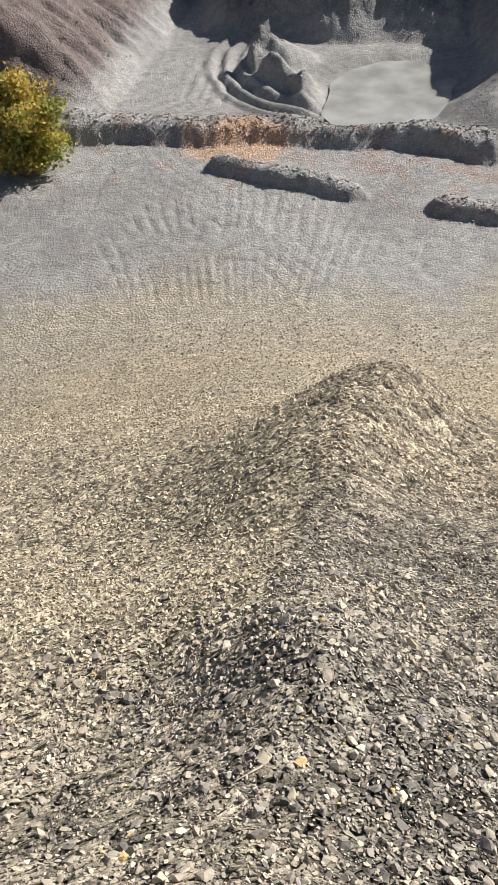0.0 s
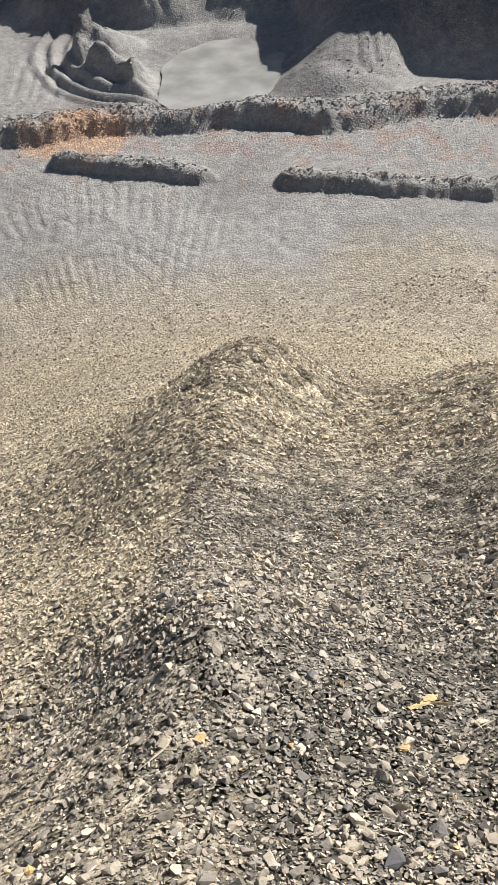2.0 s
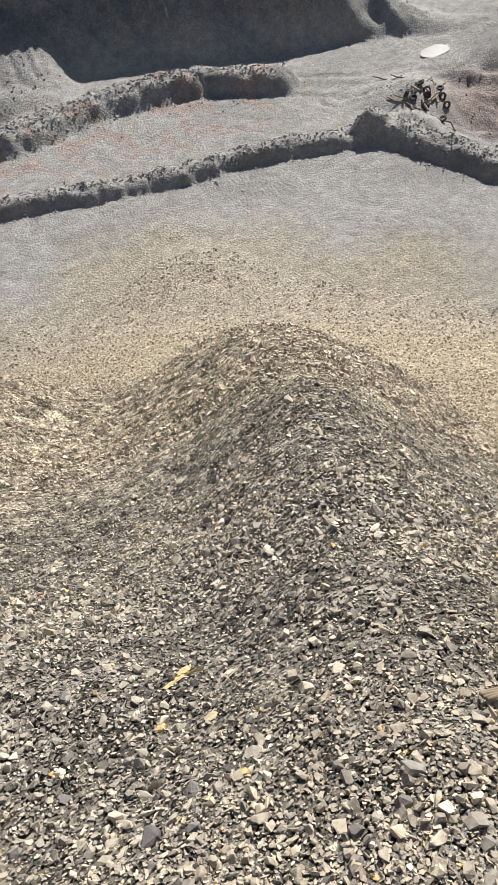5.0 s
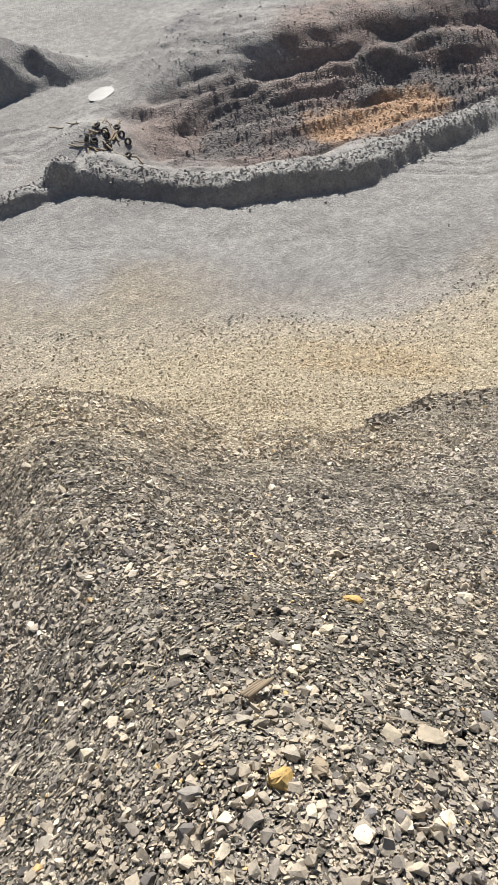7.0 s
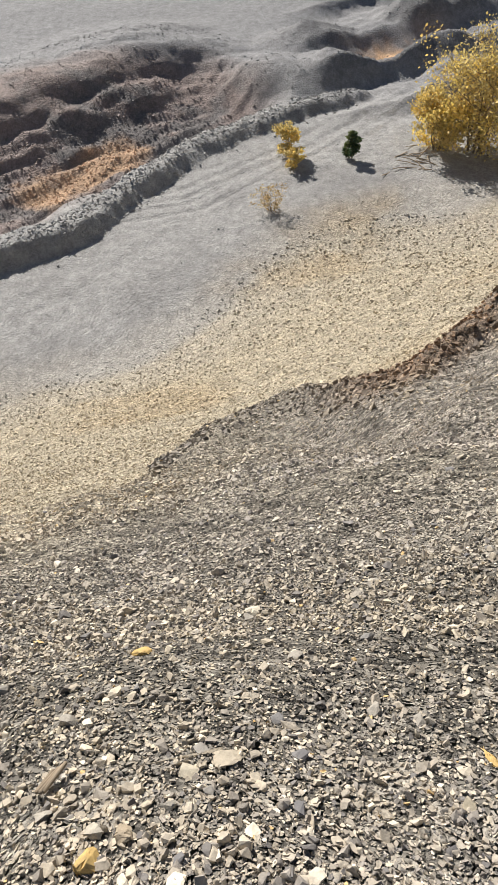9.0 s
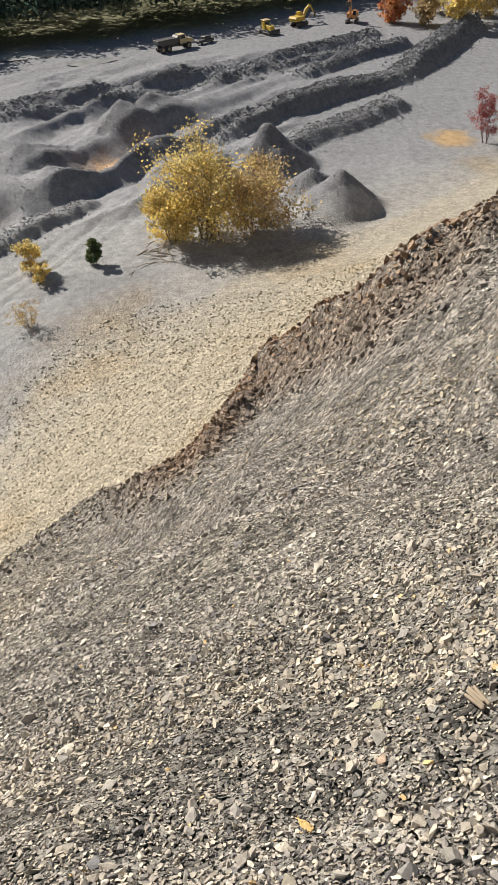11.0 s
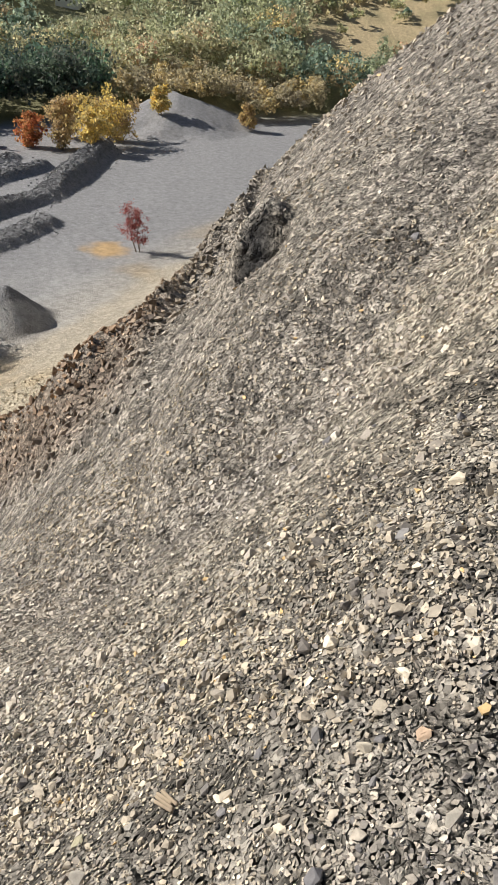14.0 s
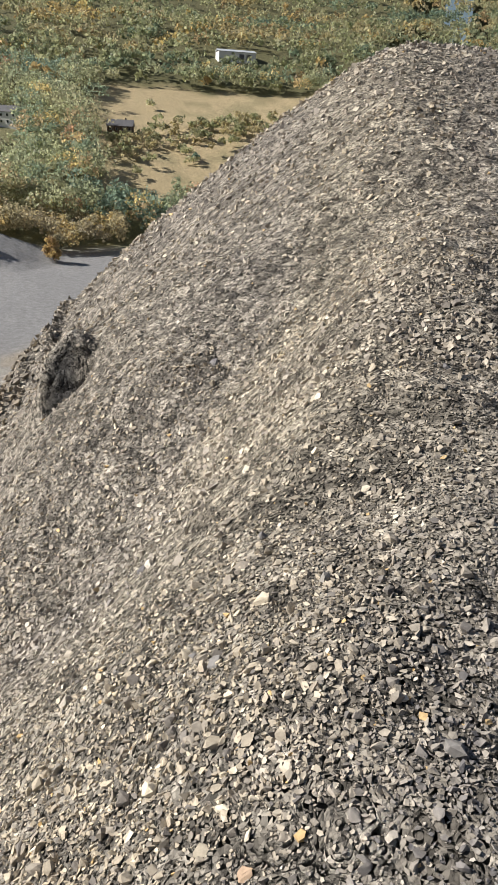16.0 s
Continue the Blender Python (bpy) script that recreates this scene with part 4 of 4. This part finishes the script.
def drum(radius, width, sides=20, inner=0.0):
    """A wheel or roller lying along y, with rounded shoulders."""
    bm = bmesh.new()
    prof = [(inner, -width / 2), (radius * 0.9, -width / 2), (radius, -width * 0.32), (radius, width * 0.32), (radius * 0.9, width / 2), (inner, width / 2)]
    rings = []
    for k in range(sides):
        a = 2 * math.pi * k / sides
        rings.append([bm.verts.new((r * math.cos(a), y, r * math.sin(a))) for r, y in prof])
    for k in range(sides):
        p, q = rings[k], rings[(k + 1) % sides]
        for i in range(len(prof) - (0 if inner else 1)):
            j = (i + 1) % len(prof)
            f = [p[i], q[i], q[j], p[j]]
            if len({v.co[:] for v in f}) >= 3:
                bm.faces.new(f)
    bmesh.ops.remove_doubles(bm, verts=bm.verts[:], dist=1e-4)
    bmesh.ops.recalc_face_normals(bm, faces=bm.faces[:])
    return bm


def part(name, bm, material, parent, label="", m=None):
    me = bpy.data.meshes.new(name)
    if m is not None:
        bmesh.ops.transform(bm, matrix=m, verts=bm.verts[:])
    bm.to_mesh(me)
    bm.free()
    me.materials.append(material)
    ob = new(name, me)
    ob.parent = parent
    return tagged(ob, label)


YELLOW = plain("machine_yellow", (0.62, 0.42, 0.06), 0.5, 0, 0.2, 1.5)
SAND = plain("faded_cream_paint", (0.60, 0.47, 0.25), 0.55, 0, 0.2, 1.5)
ORANGE = plain("machine_orange", (0.55, 0.26, 0.10), 0.5, 0, 0.2, 1.5)
STEEL = plain("dirty_steel", (0.10, 0.095, 0.09), 0.6, 0.3, 0.3, 3)
TYRE = plain("tyre_rubber", (0.075, 0.072, 0.07), 0.85, 0, 0.3, 5)
WINDOW = plain("dark_window", (0.03, 0.035, 0.04), 0.1)
WHITE = plain("white_siding", (0.78, 0.78, 0.76), 0.6, 0, 0.06, 0.8)
SHINGLE = plain("grey_shingles", (0.14, 0.14, 0.15), 0.85, 0, 0.25, 1.5)
TIN = plain("pale_metal_roof", (0.70, 0.74, 0.78), 0.4, 0.2, 0.08, 0.5)
BROWN = plain("brown_boards", (0.12, 0.085, 0.06), 0.8, 0, 0.3, 2)
LOG = plain("bleached_wood", (0.34, 0.27, 0.19), 0.9, 0, 0.35, 6)


def wheel(parent, x, y, z, r, w):
    tyre = part("wheel", drum(r, w, 22, r * 0.5), TYRE, parent)
    tyre.location = (x, y, z)
    part("rim", drum(r * 0.52, w * 0.7, 16), SAND, tyre, "dusty cream wheel rim")


def dump_truck(x, y, heading):
    t = tagged(new("dump_truck"), "cream articulated dump truck parked by the trees", "truck")
    t.matrix_world = pose(x, y, level(x, y), 0, 0, heading)
    part("chassis", boxes(((-1.6, 0, 1.1), (6.6, 1.1, 0.45)), ((2.6, 0, 1.0), (3.4, 1.3, 0.6))), STEEL, t)
    part("hood", wedge([(2.7, 1.2), (4.7, 1.2), (4.7, 2.0), (2.7, 2.5)], 2.0), SAND, t)
    cab = part("cab", wedge([(1.0, 1.3), (2.8, 1.3), (2.8, 2.4), (2.5, 3.3), (1.0, 3.3)], 2.1), SAND, t)
    part("windscreen", wedge([(2.72, 2.45), (2.82, 2.45), (2.56, 3.15), (2.46, 3.15)], 1.8), WINDOW, cab)
    for side in (-1, 1):
        part("window", boxes(((1.85, 1.06 * side, 2.75), (1.2, 0.05, 0.75))), WINDOW, cab)
        part("headlight", boxes(((4.72, 0.7 * side, 1.65), (0.06, 0.3, 0.22))), WHITE, t)
    part("dump_bed", wedge([(-5.2, 2.3), (-4.2, 1.5), (0.2, 1.5), (0.7, 2.2), (0.9, 3.2), (0.5, 3.2), (0.1, 2.8), (-5.2, 2.8)], 2.6), STEEL, t, "dark steel dump bed")
    part("grille", boxes(((4.73, 0, 1.6), (0.05, 0.9, 0.5))), STEEL, t)
    for wx in (-3.9, -2.3, 3.2):
        for side in (-1, 1):
            wheel(t, wx, 1.15 * side, 0.75, 0.75, 0.55)
    return t


def crawler(root, length, width, height):
    for side in (-1, 1):
        y = side * width * 0.38
        prof = [(-length / 2, height * 0.5), (-length * 0.42, height * 0.05), (length * 0.42, height * 0.05), (length / 2, height * 0.5), (length * 0.42, height * 0.95), (-length * 0.42, height * 0.95)]
        track = part("track", wedge(prof, 0.55, y), STEEL, root, "muddy steel crawler track")
        for k in range(4):
            part("roller", drum(height * 0.3, 0.62, 12), STEEL, track, m=pose(-length * 0.33 + k * length * 0.22, y, height * 0.42))


def bulldozer(x, y, heading):
    t = tagged(new("bulldozer"), "old yellow bulldozer with a raised cab canopy", "bulldozer")
    t.matrix_world = pose(x, y, level(x, y), 0, 0, heading)
    crawler(t, 4.2, 2.6, 1.1)
    part("engine_hood", wedge([(-0.2, 1.0), (2.2, 1.0), (2.2, 2.0), (-0.2, 2.2)], 1.3), YELLOW, t)
    cab = part("cab", wedge([(-1.6, 1.0), (-0.1, 1.0), (-0.25, 3.0), (-1.5, 3.0)], 1.6), YELLOW, t)
    part("window", boxes(((-0.13, 0, 2.4), (0.08, 1.3, 0.8))), WINDOW, cab)
    part("roof", boxes(((-0.85, 0, 3.1), (1.9, 1.9, 0.14))), SAND, t)
    part("blade", wedge([(2.9, 0.2), (3.1, 0.2), (3.0, 0.7), (3.2, 1.3), (3.0, 1.3), (2.8, 0.7)], 3.4), STEEL, t, "worn steel dozer blade")
    for side in (-1, 1):
        part("push_arm", boxes(((1.4, 1.45 * side, 0.6), (3.2, 0.2, 0.25))), STEEL, t)


def excavator(x, y, heading, paint, label, boom_up):
    t = tagged(new("excavator"), label, "excavator")
    t.matrix_world = pose(x, y, level(x, y), 0, 0, heading)
    crawler(t, 4.4, 3.0, 1.0)
    part("turntable", drum(0.8, 0.4, 18), STEEL, t, m=pose(0, 0, 1.15, 90))
    part("engine_house", wedge([(-2.4, 1.3), (0.9, 1.3), (0.9, 2.3), (-2.2, 2.4), (-2.5, 2.0)], 2.6), paint, t)
    cab = part("cab", wedge([(0.2, 1.3), (1.7, 1.3), (1.75, 2.1), (1.3, 3.1), (0.2, 3.1)], 1.0, 0.85), paint, t)
    part("window", wedge([(1.72, 2.1), (1.8, 2.1), (1.36, 3.0), (1.28, 3.0)], 0.8, 0.85), WINDOW, cab)
    knee, tip = ((2.4, 7.0), (4.6, 5.6)) if boom_up else ((3.6, 4.2), (5.4, 2.4))
    boom = part("boom", wedge([(1.0, 1.7), (1.5, 1.6), (knee[0] + 0.25, knee[1] - 0.2), (knee[0], knee[1] + 0.25), (knee[0] * 0.5 + 0.2, knee[1] * 0.62 + 0.9)], 0.5, -0.2), paint, t)
    arm = part("stick", wedge([(knee[0] - 0.3, knee[1] + 0.3), (knee[0] + 0.4, knee[1] + 0.2), (tip[0] + 0.15, tip[1]), (tip[0] - 0.2, tip[1])], 0.4, -0.2), paint, t)
    part("bucket", wedge([(tip[0] - 0.3, tip[1]), (tip[0] + 0.3, tip[1]), (tip[0] + 0.1, tip[1] - 1.1), (tip[0] - 0.7, tip[1] - 0.9), (tip[0] - 0.6, tip[1] - 0.5)], 1.1, -0.2), STEEL, arm, "toothed steel bucket")
    part("ram", boxes(((knee[0] * 0.55 + 0.6, -0.2, knee[1] * 0.5 + 0.6), (0.16, 0.16, 2.0), 30)), STEEL, boom)


dump_truck(203, -29, -70)
bulldozer(209, -54, 200)
excavator(213, -63.5, -60, YELLOW, "yellow excavator parked with its boom lowered", False)
excavator(210, -77, 150, ORANGE, "orange excavator with its boom raised high", True)


def pickup(x, y, heading):
    t = tagged(new("pickup_truck"), "small dark pickup parked beside the dump truck", "truck")
    t.matrix_world = pose(x, y, level(x, y), 0, 0, heading)
    part("body", boxes(((0, 0, 0.75), (5.0, 1.8, 0.6)), ((0.5, 0, 1.35), (1.9, 1.6, 0.7)), bevel=0.12), STEEL, t)
    part("windscreen", boxes(((1.45, 0, 1.35), (0.06, 1.4, 0.5), 20)), WINDOW, t)
    for wx in (-1.6, 1.6):
        for side in (-1, 1):
            wheel(t, wx, 0.85 * side, 0.38, 0.38, 0.24)


pickup(206, -37, -60)


def shed(x, y, heading):
    t = tagged(new("metal_shed"), "long white metal shed with a pale roof", "building")
    t.matrix_world = pose(x, y, level(x, y) + 0.3, 0, 0, heading)
    L, W, H = 26, 12, 4.6
    part("wall", boxes(((0, 0, H / 2 - 1), (L, W, H + 2))), WHITE, t)
    bm = bmesh.new()
    for side in (-1, 1):
        bmesh.ops.create_cube(bm, size=1, matrix=pose(0, side * W * 0.26, H + 0.95, side * -14, 0, 0) @ Matrix.Diagonal((L + 0.8, W * 0.57, 0.18, 1)))
    part("roof", bm, TIN, t)
    for k in range(2):
        part("door", boxes(((3 + 5 * k, -W / 2 - 0.03, 1.7), (3.4, 0.08, 3.4))), SHINGLE, t, "dark roll-up door")


def house(x, y, heading, wide, deep, storeys, label, wall=None, roof=None, porch=False):
    t = tagged(new("house"), label, "house")
    t.matrix_world = pose(x, y, level(x, y) + 0.3, 0, 0, heading)
    h = 2.8 * storeys
    rise = deep * 0.36
    gable = wedge([(-deep / 2, -2), (deep / 2, -2), (deep / 2, h), (0, h + rise), (-deep / 2, h)], wide)
    part("wall", gable, wall or WHITE, t, m=pose(0, 0, 0, 0, 0, 90))
    bm = bmesh.new()
    tilt = math.degrees(math.atan2(rise, deep / 2))
    for side in (-1, 1):
        bmesh.ops.create_cube(bm, size=1, matrix=pose(0, side * deep * 0.265, h + rise * 0.5 + 0.12, side * -tilt, 0, 0) @ Matrix.Diagonal((wide + 0.8, math.hypot(deep / 2, rise) + 0.5, 0.16, 1)))
    part("roof", bm, roof or SHINGLE, t)
    part("chimney", boxes(((wide * 0.2, 0.5, h + rise + 0.4), (0.7, 0.7, 1.6))), BROWN, t)
    for s in range(storeys):
        for k in range(max(2, int(wide / 3))):
            wx = -wide / 2 + (k + 0.5) * wide / max(2, int(wide / 3))
            win = part("window", boxes(((wx, -deep / 2 - 0.04, 1.5 + 2.8 * s), (1.1, 0.08, 1.4))), WHITE, t)
            part("pane", boxes(((wx, -deep / 2 - 0.09, 1.5 + 2.8 * s), (0.9, 0.05, 1.2))), WINDOW, win)
    for s in range(storeys):
        win = part("window", boxes(((-wide / 2 - 0.04, 0, 1.5 + 2.8 * s), (0.08, 1.1, 1.4))), WHITE, t)
        part("pane", boxes(((-wide / 2 - 0.09, 0, 1.5 + 2.8 * s), (0.05, 0.9, 1.2))), WINDOW, win)
    if porch:
        part("porch_roof", boxes(((0, -deep / 2 - 1.5, 2.7), (wide, 3.0, 0.18), 0)), SHINGLE, t)
        for k in range(5):
            part("post", boxes(((-wide / 2 + 0.3 + k * (wide - 0.6) / 4, -deep / 2 - 2.8, 1.2), (0.16, 0.16, 2.8))), WHITE, t, "white porch post")


def out(az, r):
    return r * math.sin(radians(az)) + 0.5, r * math.cos(radians(az)) - 1.1


shed(*out(140.7, 585), -128)
house(*out(132.9, 398), -140, 12, 7, 1, "low brown house with a shaded front porch", BROWN, SHINGLE, True)
for az, r, turn, w, d, st in HOUSES:
    house(*out(az, r), turn, w, d, st, "white two-storey clapboard house among trees" if st == 2 else "small white house with a low roof", roof=None)


# ---- scrap on the pit floor ----
def tyre_pile():
    r = random.Random(3)
    for i in range(11):
        x, y = 66 + r.gauss(0, 1.6), 57 + r.gauss(0, 1.6)
        ob = part("old_tyre", drum(0.45, 0.26, 16, 0.25), TYRE, None)
        ob.matrix_world = pose(x, y, level(x, y) + 0.22, r.choice((90, 90, 70, 20)), r.uniform(-25, 25), r.uniform(0, 180))
        tagged(ob, "discarded black tyre on a heap of scrap", "tyre", "scrap tyres")


def timber(x, y, length, radius, heading, tilt, label, name="log", lift=0.0):
    r = random.Random(int(x * 31 + y * 17))
    pts = [Vector((length * (k / 4 - 0.5), r.gauss(0, 0.03) * length, r.gauss(0, 0.02) * length)) for k in range(5)]
    v, f = tube(pts, [radius * q for q in (1, 0.95, 0.85, 0.7, 0.5)], 8)
    ob = soup(name, v, f, LOG, None, True)
    ob.matrix_world = pose(x, y, level(x, y) + radius * 0.7 + lift, 0, tilt, heading)
    return tagged(ob, label, "wood")


tyre_pile()
rnd = random.Random(8)
for i in range(16):
    timber(66 + rnd.gauss(0, 2.2), 58 + rnd.gauss(0, 1.8), rnd.uniform(2.5, 5), 0.12, rnd.uniform(0, 180), rnd.uniform(-12, 12), "bleached log lying on the scrap heap")
for i in range(14):
    timber(91 + rnd.gauss(0, 2.5), -8 + rnd.gauss(0, 1.6), rnd.uniform(2, 5.5), 0.07, rnd.uniform(0, 180), rnd.uniform(-14, 14), "dead grey branch lying by the birches", "dead_branch")


# ---- single stones and splinters close by ----
def lump(x, y, size, flat, colour, label, seed, name="boulder"):
    bm = stone_shape(seed)
    for v in bm.verts:
        v.co.z *= flat
    bmesh.ops.bevel(bm, geom=bm.edges[:], offset=0.12, segments=1, affect="EDGES")
    bmesh.ops.subdivide_edges(bm, edges=bm.edges[:], cuts=1, use_grid_fill=True)
    for v in bm.verts:
        v.co += v.co.normalized() * 0.06 * noise.noise(v.co * 3.0 + Vector((seed, 0, 0)))
    me = bpy.data.meshes.new(name)
    bm.to_mesh(me)
    bm.free()
    me.materials.append(rock_material("stone_" + str(seed), colour=colour))
    ob = new(name, me)
    nrm = Vector(normals(np.array([x]), np.array([y]))[0])
    ob.matrix_world = Matrix.Translation((x, y, level(x, y) + 0.3 * size * flat)) @ nrm.to_track_quat("Z", "Y").to_matrix().to_4x4() @ Matrix.Rotation(seed * 1.3, 4, "Z") @ Matrix.Diagonal((size, size, size, 1))
    return tagged(ob, label, "stone")


OCHRE, CREAM, SLATE, TAN = (0.58, 0.40, 0.15), (0.66, 0.60, 0.48), (0.20, 0.19, 0.19), (0.50, 0.36, 0.25)
lump(1.18, -0.15, 0.043, 1.1, OCHRE, "ochre crusted stone lying on shale rubble", 201)
lump(1.25, -0.21, 0.040, 0.7, (0.38, 0.31, 0.22), "brown stone beside an ochre one", 202)
lump(1.50, -0.42, 0.054, 0.5, (0.45, 0.39, 0.30), "flat buff slab bedded in rubble", 203)
lump(0.86, 0.91, 0.045, 0.5, (0.60, 0.47, 0.25), "flat stone striped cream and ochre", 204)
lump(0.97, 0.75, 0.036, 0.9, CREAM, "pale cream stone on grey rubble", 205)
lump(0.66, 0.69, 0.032, 0.7, (0.62, 0.42, 0.20), "orange-tinged upright stone chip", 206)
lump(0.05, 1.06, 0.024, 0.9, CREAM, "small pale angular stone on rubble", 207)
lump(-0.07, 0.88, 0.037, 0.6, (0.56, 0.49, 0.37), "flat buff stone on grey rubble", 208)
lump(0.59, 0.87, 0.030, 0.9, SLATE, "dark slate lump on the slope", 209)
lump(0.16, 1.49, 0.023, 0.9, (0.58, 0.42, 0.18), "small yellow stone on a dark mound", 210)
lump(2.58, -0.32, 0.061, 0.6, CREAM, "bright cream stone standing out on rubble", 211)
lump(1.76, -1.44, 0.026, 0.7, TAN, "smooth tan pebble among sharp shale", 212, "pebble")
lump(1.29, -2.29, 0.029, 0.8, TAN, "tan stone on the dark crest", 213)
lump(1.62, -1.15, 0.040, 0.6, OCHRE, "yellow stained slab in the rubble", 214)
lump(2.05, -1.55, 0.043, 0.7, (0.36, 0.33, 0.22), "olive-stained stone in the rubble", 215)
lump(4.3, -6.6, 0.072, 0.8, (0.45, 0.37, 0.24), "buff block near the crest", 216)
lump(5.33, -6.9, 0.094, 0.6, SLATE, "dark flat block on the upper slope", 217)
lump(1.48, -2.42, 0.036, 0.4, CREAM, "long pale flake of stone", 218)
lump(2.09, 0.03, 0.050, 0.7, OCHRE, "rust-stained stone on the slope", 219)


def splinter(x, y, size, heading, label, seed):
    """A split piece of weathered wood: a few slats grown together."""
    r = random.Random(seed)
    root = tagged(new("wood_splinter"), label, "wood")
    nrm = Vector(normals(np.array([x]), np.array([y]))[0])
    root.matrix_world = Matrix.Translation((x, y, level(x, y) + 0.03)) @ nrm.to_track_quat("Z", "Y").to_matrix().to_4x4() @ pose(0, 0, 0, 0, 6, heading)
    for k in range(4):
        w = size * r.uniform(0.7, 1.0)
        part("slat", boxes(((r.uniform(-0.1, 0.1) * size, (k - 1.5) * size * 0.085, r.uniform(0, 0.01)), (w, size * 0.095, 0.012), r.uniform(-4, 4), r.uniform(-6, 6)), bevel=0.003), LOG, root)


splinter(1.41, 0.06, 0.11, 40, "split weathered board end lying on rubble", 1)
splinter(1.83, -1.78, 0.12, 65, "grey splintered piece of old board", 2)
